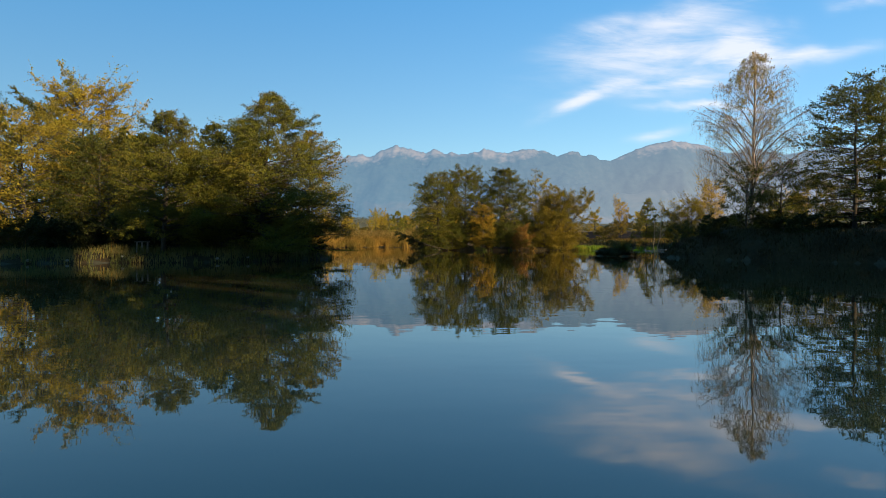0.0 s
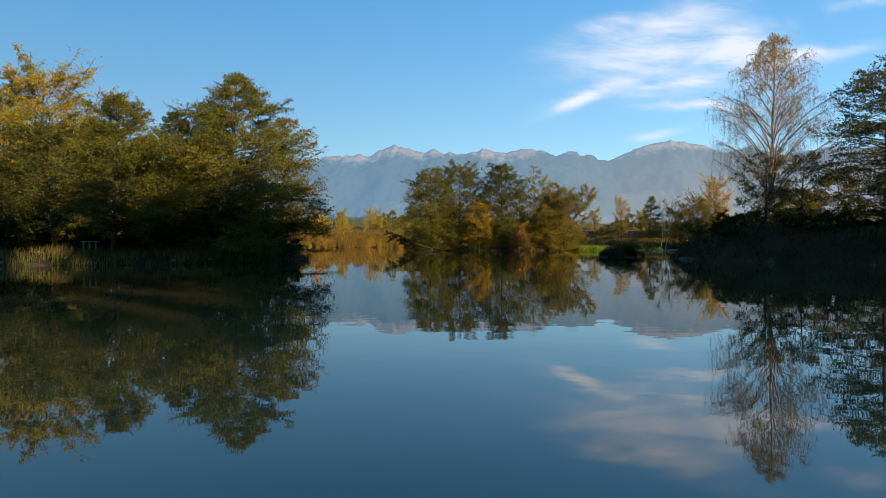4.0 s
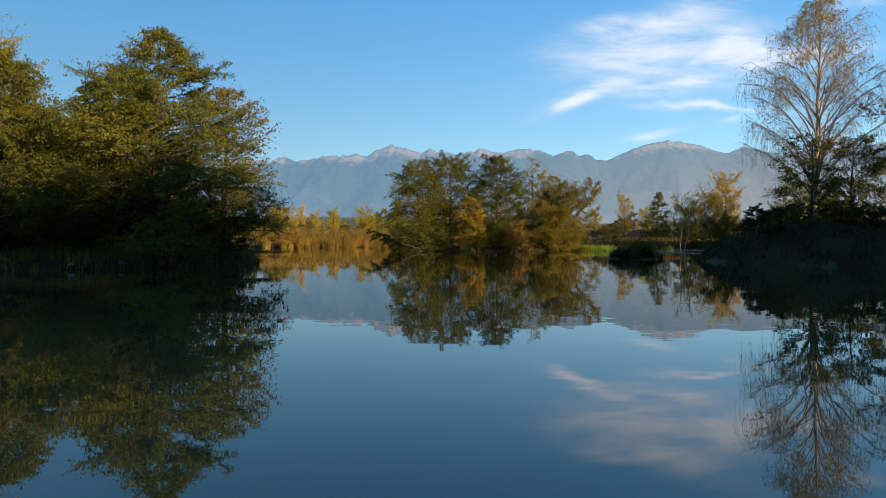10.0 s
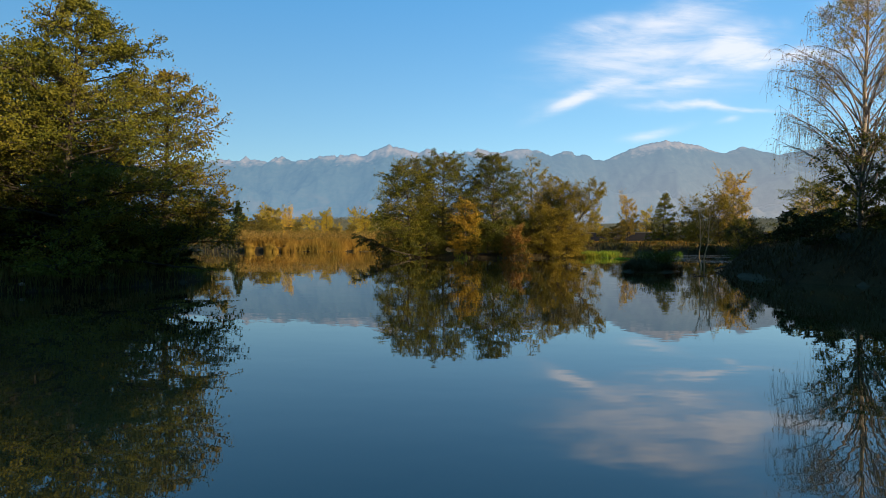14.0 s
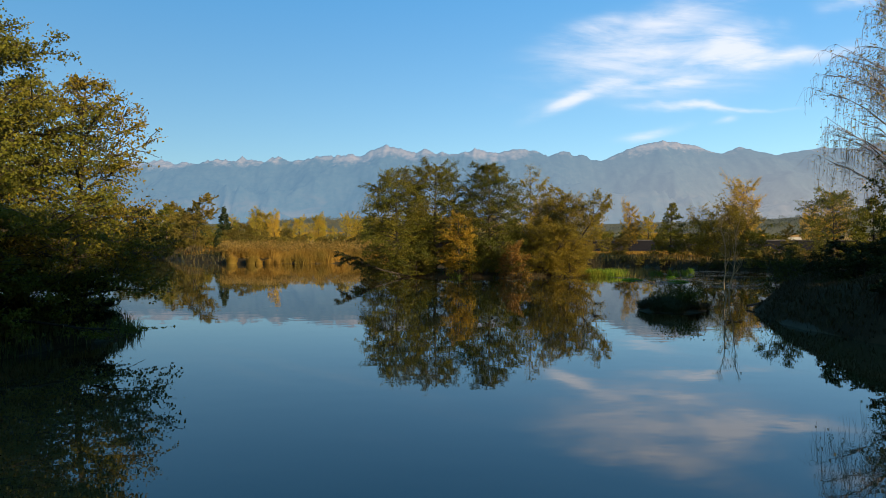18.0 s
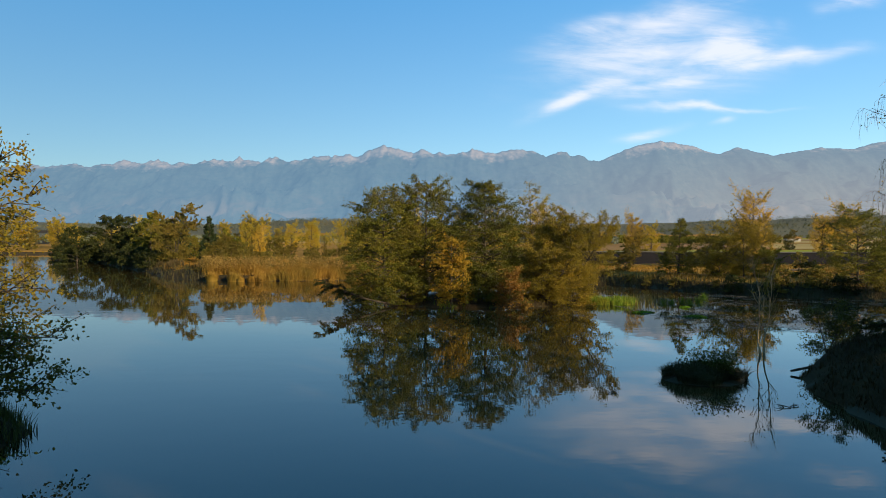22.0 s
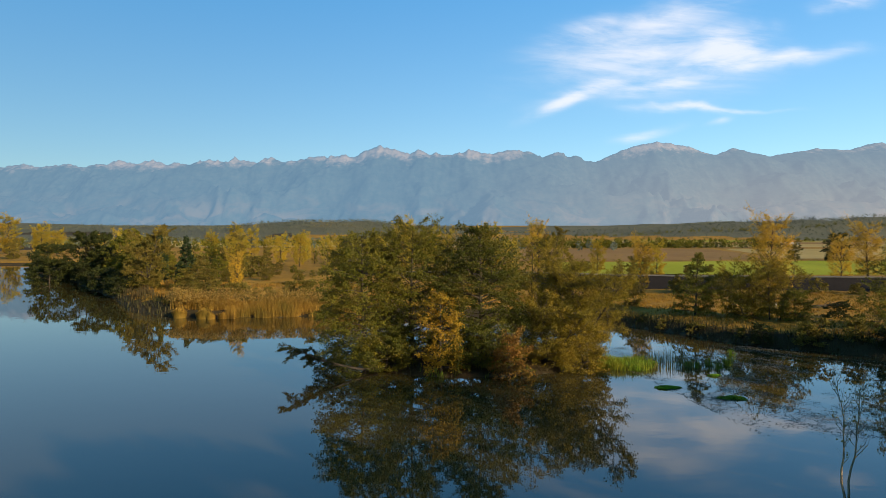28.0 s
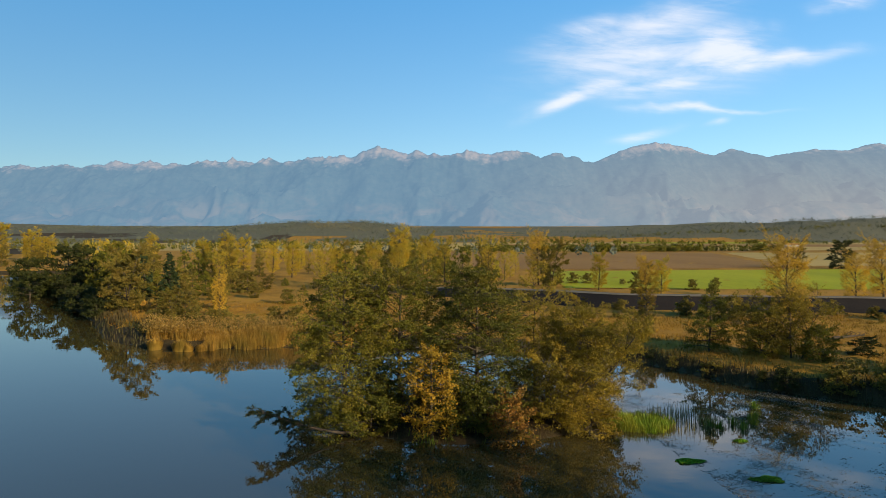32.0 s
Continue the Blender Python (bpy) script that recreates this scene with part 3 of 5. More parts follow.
def ground_z(x, y):
    x, y = np.asarray(x, dtype=float), np.asarray(y, dtype=float)
    far, left, right, behind, west, isl, islet = shores(x, y)
    tops = []
    bumps = 0.12 * wave(x, y, 0.8) + 0.06 * wave(x, y, 2.6, 1)
    rise = lambda d, top, run: np.where(d > 0, top * (1 - np.exp(-np.maximum(d, 0) / run)), np.maximum(d * 0.5, -1.4))
    plain = 1.5 + 0.25 * wave(x, y, 0.03) + np.interp(y, [300, 700, 1300, 2000, 2500, 3600], [0, 1.5, 8, 30, 64, 90])
    tops.append(rise(far, plain + bumps, 2.2))
    tops.append(rise(left, 0.75 + bumps + np.clip((y - 44) * 0.05, 0, 0.8), 1.6))
    mound = 2.2 + 0.7 * wave(x, y, 0.25, 1) + bumps * 1.6
    tops.append(rise(right, mound, 1.5))
    tops.append(rise(behind, 1.2 + bumps, 2.0))
    tops.append(rise(west, 1.2 + bumps, 2.0))
    tops.append(rise(isl, 0.45 + bumps, 0.8))
    tops.append(rise(islet, 0.22, 0.3))
    z = np.max(np.stack(tops), 0)
    return z + hills(x, y) * (1 + 0.18 * wave(x, y, 0.02, 3))


def steps(*runs):
    out = []
    for a, b, n in runs:
        out += list(np.linspace(a, b, n, endpoint=False))
    return np.array(out + [runs[-1][1]])


gx = steps((-4600, -1200, 14), (-1200, -320, 24), (-320, -130, 40), (-130, -45, 60), (-45, 60, 125), (60, 140, 40), (140, 400, 30), (400, 1500, 26), (1500, 5000, 12))
gy = steps((-900, -60, 8), (-60, 26, 24), (26, 130, 125), (130, 310, 60), (310, 800, 40), (800, 2400, 50), (2400, 3700, 8))
GX, GY = np.meshgrid(gx, gy)
GZ = ground_z(GX, GY)
nv = len(gx)
ii, jj = np.meshgrid(np.arange(len(gy) - 1), np.arange(nv - 1), indexing="ij")
q = ii * nv + jj
gfaces = np.stack([q, q + 1, q + nv + 1, q + nv], -1).reshape(-1, 4)
ground = part_of("ground", np.stack([GX, GY, GZ], -1).reshape(-1, 3), gfaces, M_MEADOW, smooth=True)
ground.data.materials.append(M_BANK)
ground.data.materials.append(M_MUD)
fc = np.stack([GX, GY, GZ], -1).reshape(-1, 3)[gfaces].mean(1)
_far, _left, _right, _behind, _west, _isl, _islet = shores(fc[:, 0], fc[:, 1])
near_land = np.max(np.stack([_left, _right, _behind, _west, _isl, _islet]), 0)
ground.data.materials.append(M_HAZEFLOOR)
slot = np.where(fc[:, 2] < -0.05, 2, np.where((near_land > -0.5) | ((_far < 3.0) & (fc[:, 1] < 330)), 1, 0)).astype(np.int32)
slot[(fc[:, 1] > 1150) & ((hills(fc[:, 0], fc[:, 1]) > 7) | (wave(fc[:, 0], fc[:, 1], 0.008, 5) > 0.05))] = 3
ground.data.polygons.foreach_set("material_index", slot)
tagged(ground, "golden dry meadow and dark earthy lake banks", "ground", kind="structure")

water = part_of("water", [(-330, -70, 0), (330, -70, 0), (330, 310, 0), (-330, 310, 0)], [(0, 1, 2, 3)], M_WATER)
tagged(water, "calm dark blue-green lake water mirroring the sky", "water", kind="structure")


def drape(name, material, label, corners, nx=24, ny=14, lift=0.12, category="field"):
    """A field sown over the plain: a four-cornered sheet that follows the ground."""
    c = np.array(corners, dtype=float)
    u, v = np.meshgrid(np.linspace(0, 1, nx), np.linspace(0, 1, ny))
    u, v = u[..., None], v[..., None]
    p = c[0] * (1 - u) * (1 - v) + c[1] * u * (1 - v) + c[2] * u * v + c[3] * (1 - u) * v
    z = ground_z(p[..., 0], p[..., 1]) + lift
    V = np.concatenate([p, z[..., None]], -1).reshape(-1, 3)
    a, b = np.meshgrid(np.arange(ny - 1), np.arange(nx - 1), indexing="ij")
    k = a * nx + b
    F = np.stack([k, k + 1, k + nx + 1, k + nx], -1).reshape(-1, 4)
    return tagged(part_of(name, V, F, material), label, category, kind="structure")


drape("field_green", M_GREEN, "bright green field of young winter crop", [(38, 192), (330, 165), (420, 305), (50, 275)])
drape("field_ploughed", M_PLOUGH, "brown ploughed field with long furrows", [(20, 285), (155, 300), (240, 560), (-10, 560)])
drape("field_stubble", M_STUBBLE, "pale straw-coloured stubble field", [(165, 312), (520, 322), (700, 560), (250, 560)])
drape("field_stubble", M_STUBBLE, "pale straw-coloured stubble field beyond the hedge", [(-300, 640), (900, 640), (1500, 1150), (-600, 1150)], lift=0.3)
drape("field_green", M_GREEN, "narrow green field below the wooded hill", [(330, 1050), (640, 1040), (660, 1150), (330, 1160)], lift=0.8)
drape("field_ploughed", M_PLOUGH, "distant brown field on the plain", [(120, 820), (700, 800), (760, 960), (100, 980)], lift=0.6)


def dyke():
    """A dark-lined bank with a pale crest, running along the meadow."""
    u = np.linspace(0, 1, 90)
    kx = np.interp(u, [0, 0.25, 0.5, 0.62, 0.8, 1], [420, 200, 85, 40, 5, -25])
    ky = np.interp(u, [0, 0.25, 0.5, 0.62, 0.8, 1], [95, 122, 143, 152, 178, 215])
    t = np.stack([np.gradient(kx), np.gradient(ky)], 1)
    t /= np.linalg.norm(t, axis=1)[:, None]
    nrm = np.stack([t[:, 1], -t[:, 0]], 1)
    nrm *= np.sign(nrm[:, 1:2] * 1.0)
    prof_lined = [(-5, 0.0), (0.0, 2.1)]
    prof_crest = [(-0.1, 2.12), (0.4, 2.25), (2.2, 2.25), (8.0, 0.0)]
    root = tagged(new("embankment"), "dark-lined embankment with a pale gravel crest", "embankment")
    for name, prof, mat, lab in (("slope", prof_lined, M_SLOPE, "dark smooth lining"), ("crest", prof_crest, M_CREST, "pale gravel crest")):
        V = []
        for o, h in prof:
            x, y = kx + nrm[:, 0] * o, ky + nrm[:, 1] * o
            V.append(np.stack([x, y, 1.35 + h * np.interp(u, [0, 0.7, 1], [1, 1, 0]) + 0.10 * wave(x, y, 0.2) + (-0.5 if h == 0 else 0)], 1))
        n, k = len(u), len(prof)
        V = np.concatenate(V)
        a, b = np.meshgrid(np.arange(k - 1), np.arange(n - 1), indexing="ij")
        z = a * n + b
        part_of(name, V, np.stack([z, z + 1, z + n + 1, z + n], -1).reshape(-1, 4), mat, root, lab)
    return root


dyke()


# ---------------------------------------------------------------- mountains and clouds
# summits and saddles of the main ridge: place along it, height
RIDGE = [(-4400, 420), (-3600, 446), (-2900, 410), (-2279, 398), (-2166, 416), (-2065, 401), (-1921, 420), (-1727, 408), (-1672, 436), (-1546, 415),
         (-1522, 439), (-1411, 421), (-1365, 434), (-1284, 416), (-1208, 446), (-1078, 432), (-1045, 459), (-957, 426), (-851, 457), (-775, 427),
         (-631, 455), (-393, 477), (-264, 520), (-102, 478), (-55, 493), (96, 475), (228, 501), (361, 476), (429, 504), (516, 498), (631, 468),
         (703, 496), (927, 438), (1102, 519), (1265, 554), (1438, 524), (1586, 478), (1684, 518), (1896, 472), (2159, 517), (2341, 508), (2484, 553),
         (3000, 500), (3700, 540), (4700, 470)]


def mountains():
    xs, ys = np.linspace(-4300, 4700, 1250), np.concatenate([np.linspace(2480, 3500, 62), [3560, 3640]])
    kx, kz = np.array(RIDGE, dtype=float).T
    crest = np.interp(xs, kx, kz)
    crest = np.convolve(np.pad(crest, 2, mode="edge"), np.array([0.05, 0.15, 0.6, 0.15, 0.05]), "valid")
    crest += [15 * (noise.ridged_multi_fractal(Vector((x * 0.011, 0.3, 2.0)), 0.8, 2.1, 5, 1.0, 2.0) - 1.1) * (1.0 if x < 900 else 0.4) for x in xs]
    crest -= np.clip(np.gradient(crest) ** 2, 0, 2)
    broad = np.convolve(np.pad(crest, 40, mode="edge"), np.ones(81) / 81, "valid")
    V = []
    for y in ys:
        s = (y - 2480) / 1020
        fade = min(1.0, (1 - s) * 9)
        for x, c in zip(xs, crest):
            if s > 1:
                V.append((x, y, c * (1 - (s - 1) * 2.5)))
                continue
            slide = 800 * noise.noise(Vector((x * 0.0011, s * 1.4, 5.0))) + 200 * noise.noise(Vector((x * 0.0035, s * 4.0, 6.0)))
            at = x + (1 - s) * slide
            m = min(1.0, (1 - s) * 2.2)
            h = float((1 - m) * np.interp(at, xs, crest) + m * np.interp(at, xs, broad))
            spur = noise.ridged_multi_fractal(Vector((at * 0.0017, y * 0.0019, 1.7)), 1.0, 2.2, 5, 1.0, 2.0) - 1.0
            side = noise.ridged_multi_fractal(Vector((at * 0.0052 + y * 0.003, y * 0.0040 - x * 0.001, 4.4)), 0.85, 2.1, 6, 1.0, 2.0) - 1.0
            z = 10 + (h - 10) * (0.22 * s + 0.78 * s ** 1.7)
            z += fade * (135 * spur * math.sin(math.pi * min(1, 0.12 + s * 0.85)) + 24 * side * (0.3 + 0.7 * s))
            foot = noise.fractal(Vector((x * 0.0035, y * 0.0045, 7.0)), 0.9, 2.0, 5)
            z += 34 * math.exp(-((s - 0.14) / 0.10) ** 2) * (0.9 + 1.1 * foot)
            V.append((x, y, min(z, c - 175 * (1 - s) + (0 if s > 0.999 else -3))))
    nx = len(xs)
    a, b = np.meshgrid(np.arange(len(ys) - 1), np.arange(nx - 1), indexing="ij")
    q = a * nx + b
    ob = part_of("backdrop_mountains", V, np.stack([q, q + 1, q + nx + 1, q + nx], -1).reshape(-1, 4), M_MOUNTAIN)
    return tagged(ob, "long rocky mountain range with a painted blue haze", "mountains", kind="structure")


mountains()


# cirrus strokes: centre, half length, half width, slant, density
STROKES = [(1891, 1219, 180, 118, 0, 1.05), (2119, 1113, 398, 48, 6, 0.95), (1620, 1010, 560, 190, 8, 0.40), (847, 859, 173, 35, 24, 0.95),
           (1159, 991, 380, 52, 18, 0.72), (1298, 1137, 519, 80, 13, 0.62), (1541, 1379, 540, 110, 20, 0.68), (915, 1273, 294, 70, 16, 0.5),
           (1080, 1170, 470, 170, 14, 0.58), (1456, 972, 329, 45, 4, 0.85), (1491, 806, 249, 31, -3, 0.95), (1893, 804, 346, 14, 3, 0.65),
           (1771, 724, 104, 21, 16, 0.55), (1300, 643, 166, 31, 10, 0.62), (1716, 1132, 173, 83, 0, 0.85), (2572, 1468, 173, 45, 5, 0.9)]


def clouds():
    m, nt, bsdf, link = graph("cirrus")
    nt.nodes.remove(bsdf)

    def op(kind, a, b=None, c=None):
        n = nt.nodes.new("ShaderNodeMath")
        n.operation = kind
        for i, v in enumerate((a, b, c)):
            if v is None:
                continue
            if isinstance(v, (int, float)):
                n.inputs[i].default_value = v
            else:
                link(v, n.inputs[i])
        return n.outputs[0]

    co = nt.nodes.new("ShaderNodeTexCoord")
    sp = nt.nodes.new("ShaderNodeSeparateXYZ")
    warp = noise_node(nt, 0.0022, 3, 0.5)
    link(co.outputs["Object"], sp.inputs[0])
    X = op("ADD", sp.outputs["X"], op("MULTIPLY", op("SUBTRACT", warp.outputs["Fac"], 0.5), 420.0))
    Z = op("ADD", sp.outputs["Z"], op("MULTIPLY", op("SUBTRACT", warp.outputs["Fac"], 0.5), 190.0))
    total = None
    for cx, cz, rx, rz, turn, w in STROKES:
        ca, sa = math.cos(radians(turn)), math.sin(radians(turn))
        dx, dz = op("SUBTRACT", X, float(cx)), op("SUBTRACT", Z, float(cz))
        a = op("DIVIDE", op("ADD", op("MULTIPLY", dx, ca), op("MULTIPLY", dz, sa)), float(rx))
        b = op("DIVIDE", op("SUBTRACT", op("MULTIPLY", dz, ca), op("MULTIPLY", dx, sa)), float(rz))
        r2 = op("ADD", op("MULTIPLY", a, a), op("MULTIPLY", b, b))
        g = op("MULTIPLY", op("EXPONENT", op("MULTIPLY", r2, -0.75)), float(w))
        total = g if total is None else op("ADD", op("MAXIMUM", total, g), op("MULTIPLY", op("MINIMUM", total, g), 0.35))
    mp = nt.nodes.new("ShaderNodeMapping")
    mp.inputs["Rotation"].default_value = (0, radians(20), 0)
    mp.inputs["Scale"].default_value = (0.22, 1, 1.0)
    link(co.outputs["Object"], mp.inputs["Vector"])
    fib = nt.nodes.new("ShaderNodeTexNoise")
    fib.inputs["Scale"].default_value, fib.inputs["Detail"].default_value = 0.010, 7
    fib.inputs["Roughness"].default_value, fib.inputs["Distortion"].default_value = 0.58, 0.7
    link(mp.outputs["Vector"], fib.inputs["Vector"])
    wisp = nt.nodes.new("ShaderNodeTexNoise")
    wisp.inputs["Scale"].default_value, wisp.inputs["Detail"].default_value = 0.004, 6
    wisp.inputs["Roughness"].default_value, wisp.inputs["Distortion"].default_value = 0.6, 1.6
    link(mp.outputs["Vector"], wisp.inputs["Vector"])
    both = op("ADD", op("MULTIPLY", fib.outputs["Fac"], 1.5), op("MULTIPLY", wisp.outputs["Fac"], 1.9))
    dens = op("MULTIPLY", total, op("SUBTRACT", both, 0.86))
    mr = nt.nodes.new("ShaderNodeMapRange")
    mr.interpolation_type = "SMOOTHSTEP"
    mr.inputs["From Min"].default_value, mr.inputs["From Max"].default_value = 0.03, 1.25
    mr.inputs["To Max"].default_value = 0.74
    link(dens, mr.inputs["Value"])
    em, tr, ms = nt.nodes.new("ShaderNodeEmission"), nt.nodes.new("ShaderNodeBsdfTransparent"), nt.nodes.new("ShaderNodeMixShader")
    em.inputs["Color"].default_value, em.inputs["Strength"].default_value = (0.92, 0.90, 0.93, 1), 0.54
    link(mr.outputs["Result"], ms.inputs["Fac"])
    link(tr.outputs["BSDF"], ms.inputs[1])
    link(em.outputs["Emission"], ms.inputs[2])
    link(ms.outputs["Shader"], nt.nodes["Material Output"].inputs["Surface"])
    ob = part_of("backdrop_clouds", [(-3400, 3900, 380), (4200, 3900, 380), (4200, 3900, 2300), (-3400, 3900, 2300)], [(0, 1, 2, 3)], m)
    ob.visible_shadow = False
    return tagged(ob, "wispy white cirrus clouds", "clouds", kind="structure")


clouds()


# ---------------------------------------------------------------- trees of the left bank
def gz(x, y):
    return float(ground_z(np.array([x]), np.array([y]))[0])


def plant(ob, x, y, turn=0.0, scale=1.0):
    return put(ob, x, y, gz(x, y) - 0.05, turn, scale)


plant(tree("alder", "broad dark-green alder with yellowing outer sprays on the lake bank", 11.2, 4.9, 0.05, "alder", M_ALDER, 128000, 0.061, 11, limbs=84, subs=11, rise=0.36, droop=0.18, flat=0.4, spread=0.30, lean=(0.5, 0)), -12.5, 43.2)
plant(tree("alder", "small thin-leaved alder leaning over the water", 9.4, 2.9, 0.12, "alder", M_OLIVE, 15000, 0.075, 12, limbs=46, subs=9, rise=0.5, droop=0.15, flat=0.5, lean=(0.5, 0.2)), -10.1, 46.4)
plant(tree("alder", "mid-green alder with a broad crown beside a bench", 9.5, 3.3, 0.14, "alder", M_ALDER, 54000, 0.066, 13, limbs=58, subs=10, rise=0.5, droop=0.1, flat=0.5), -18.1, 40.8)
plant(tree("alder", "dark alder in the shade behind the bank", 9.5, 3.2, 0.10, "alder", M_DARK, 26000, 0.09, 14, limbs=50, subs=8), -17.4, 47.5)
plant(tree("alder", "brownish dark alder half hidden by its neighbours", 9.2, 3.0, 0.10, "alder", M_OLIVE, 22000, 0.09, 15, limbs=48, subs=8), -14.8, 47.8)
plant(tree("poplar", "tall yellow poplar with thin upright branches", 14.3, 4.4, 0.20, "round", M_YELLOW, 52000, 0.10, 16, limbs=60, subs=9, rise=0.6, droop=0.05, flat=0.8, shell=0.9), -33.3, 58.5)
plant(tree("alder", "yellow-green round tree behind the bank", 10.6, 4.6, 0.12, "round", M_OLIVE, 30000, 0.10, 17, limbs=52, subs=8, flat=0.7), -33.2, 50.5)
plant(tree("alder", "dark bluish-green tree behind the poplar", 14.0, 3.4, 0.2, "tall", M_DARK, 14000, 0.11, 18, limbs=36, subs=7), -40.0, 62)
plant(tree("alder", "dark green tree among the bank growth", 8.0, 3.6, 0.06, "round", M_DARK, 22000, 0.09, 19, limbs=44, subs=7), -25.0, 46.0)
plant(tree("alder", "olive tree with turning leaves on the bank", 8.4, 3.6, 0.1, "round", M_OLIVE, 18000, 0.10, 20, limbs=40, subs=7), -27.5, 52.0)
plant(tree("alder", "dark leafy alder low over the bank", 6.4, 3.2, 0.05, "shrub", M_DARK, 18000, 0.09, 21, limbs=40, subs=7), -14.5, 44.6)

# ---------------------------------------------------------------- right bank
plant(birch("birch", "tall half-bare weeping birch with golden top", 14.8, 5.0, 0.10, 13000, 31), 25.2, 51.9)
plant(tree("alder", "dark alder beside the birch", 11.6, 3.7, 0.10, "tall", M_DARK, 30000, 0.085, 32, limbs=56, subs=8, rise=0.35, flat=0.35), 32.0, 49.2)
plant(tree("alder", "tall dark alder with see-through crown", 12.8, 3.8, 0.12, "tall", M_DARK, 26000, 0.09, 33, limbs=52, subs=8, rise=0.35, flat=0.35), 35.6, 51.5)
plant(tree("alder", "young dark-green alder under the birch", 5.4, 1.7, 0.05, "round", M_DARK, 6500, 0.08, 34, limbs=30, subs=6, rise=0.8), 24.0, 50.3)
plant(tree("alder", "young green alder behind the birch trunk", 5.6, 1.9, 0.05, "round", M_DARK, 7000, 0.08, 35, limbs=30, subs=6, rise=0.8), 28.3, 53.0)
plant(tree("alder", "yellow-green young tree at the back of the bank", 5.0, 2.2, 0.08, "round", M_OLIVE, 9425, 0.086, 36, limbs=26, subs=6), 34.5, 58.5)

# ---------------------------------------------------------------- the island
plant(tree("alder", "large spreading alder with drooping green sprays", 10.7, 3.7, 0.05, "round", M_ALDER, 50000, 0.088, 41, limbs=66, subs=9, rise=0.42, droop=0.30, flat=0.7, shell=0.9, lopsided=(-0.05, 0)), -0.5, 86.9)
plant(tree("alder", "tall round-topped alder in the island clump", 10.8, 3.4, 0.07, "round", M_ALDER, 42000, 0.088, 42, limbs=60, subs=9, rise=0.55, droop=0.2, flat=0.7, shell=0.9), 3.1, 88.2)
plant(tree("alder", "dark-green rounded alder in the island clump", 11.0, 3.9, 0.05, "dome", M_DARK, 50000, 0.088, 43, limbs=72, subs=9, rise=0.4, droop=0.2, flat=0.6, shell=0.9), 8.7, 86.6)
plant(tree("willow", "many-stemmed olive willow on the island shore", 6.6, 3.8, 0.03, "round", M_OLIVE, 32000, 0.07, 44, limbs=54, subs=8, rise=0.9, droop=0.05, flat=0.8, stems=3), 14.0, 86.6)
plant(tree("willow", "tall willow with a yellowing top behind the island shore", 9.8, 3.2, 0.03, "round", M_OLIVE, 26000, 0.078, 51, limbs=50, subs=8, rise=0.9, droop=0.05, flat=0.8, stems=2), 13.6, 91.0)
plant(tree("willow", "tall olive-green willow at the island end", 8.6, 4.0, 0.03, "round", M_OLIVE, 44000, 0.07, 45, limbs=60, subs=8, rise=0.8, droop=0.05, flat=0.8, stems=3), 16.4, 88.0)
plant(tree("alder", "small alder with orange-brown leaves at the island edge", 6.2, 1.7, 0.10, "round", M_ORANGE, 6500, 0.10, 46, limbs=26, subs=7, rise=0.5), 5.4, 83.6)
plant(tree("maple_bush", "rust-orange bush at the island waterline", 3.3, 1.4, 0.15, "shrub", M_RUST, 4000, 0.10, 47, limbs=22, subs=6, category="bush"), 10.4, 83.2)
plant(tree("willow_bush", "low olive bush along the island shore", 2.6, 2.0, 0.05, "shrub", M_OLIVE, 7540, 0.08, 48, limbs=26, subs=6, category="bush"), 16.2, 85.2)
plant(tree("alder_bush", "dark bush filling the island undergrowth", 3.4, 2.4, 0.05, "shrub", M_DARK, 8700, 0.095, 49, limbs=26, subs=6, category="bush"), 7.8, 85.6)
plant(tree("alder_bush", "dark low bush under the island alders", 3.0, 2.3, 0.05, "shrub", M_DARK, 8700, 0.095, 50, limbs=26, subs=6, category="bush"), 1.2, 85.8)

# ---------------------------------------------------------------- trees and bushes that repeat
KINDS = {
    "olive": tree("willow", "olive-brown rounded willow", 10.0, 4.4, 0.05, "round", M_WILLOW, 18000, 0.155, 61, limbs=34, subs=5, stems=2, split=False),
    "yellow": tree("poplar", "slender yellow autumn poplar", 10.0, 2.1, 0.12, "tall", M_YELLOW, 12000, 0.115, 62, limbs=34, subs=5, rise=1.0, droop=0.0, flat=0.9, split=False),
    "yellow_sparse": tree("poplar", "thin yellow-orange poplar losing its leaves", 10.0, 2.2, 0.18, "tall", M_GOLD, 14000, 0.085, 63, limbs=38, subs=7, rise=1.3, droop=0.0, flat=0.9, split=False),
    "dark": tree("alder", "dark green bushy alder", 10.0, 4.8, 0.03, "round", M_BLACK, 12000, 0.22, 64, limbs=34, subs=5, split=False),
    "conifer": tree("spruce", "dark green conical spruce", 10.0, 2.6, 0.04, "cone", M_CONIFER, 5000, 0.24, 65, limbs=60, subs=4, rise=-0.1, droop=0.2, flat=0.35, spread=0.22, shell=0, split=False),
    "green": tree("alder", "green alder with yellowing crown", 10.0, 3.9, 0.06, "alder", M_ALDER, 8000, 0.22, 66, limbs=36, subs=5, split=False),
    "bush": tree("bush", "low brownish scrub bush", 3.0, 2.2, 0.02, "shrub", M_WILLOW, 1500, 0.17, 67, limbs=20, subs=4, category="bush", stems=3, split=False),
    # near-black leaves put the banks' shade into the bush colour
    "dark_bush": tree("bush", "leafy bush, its colour darkened for the shaded bank", 3.0, 2.0, 0.02, "shrub", M_BLACK, 3000, 0.14, 68, limbs=22, subs=4, category="bush", stems=2, split=False),
}
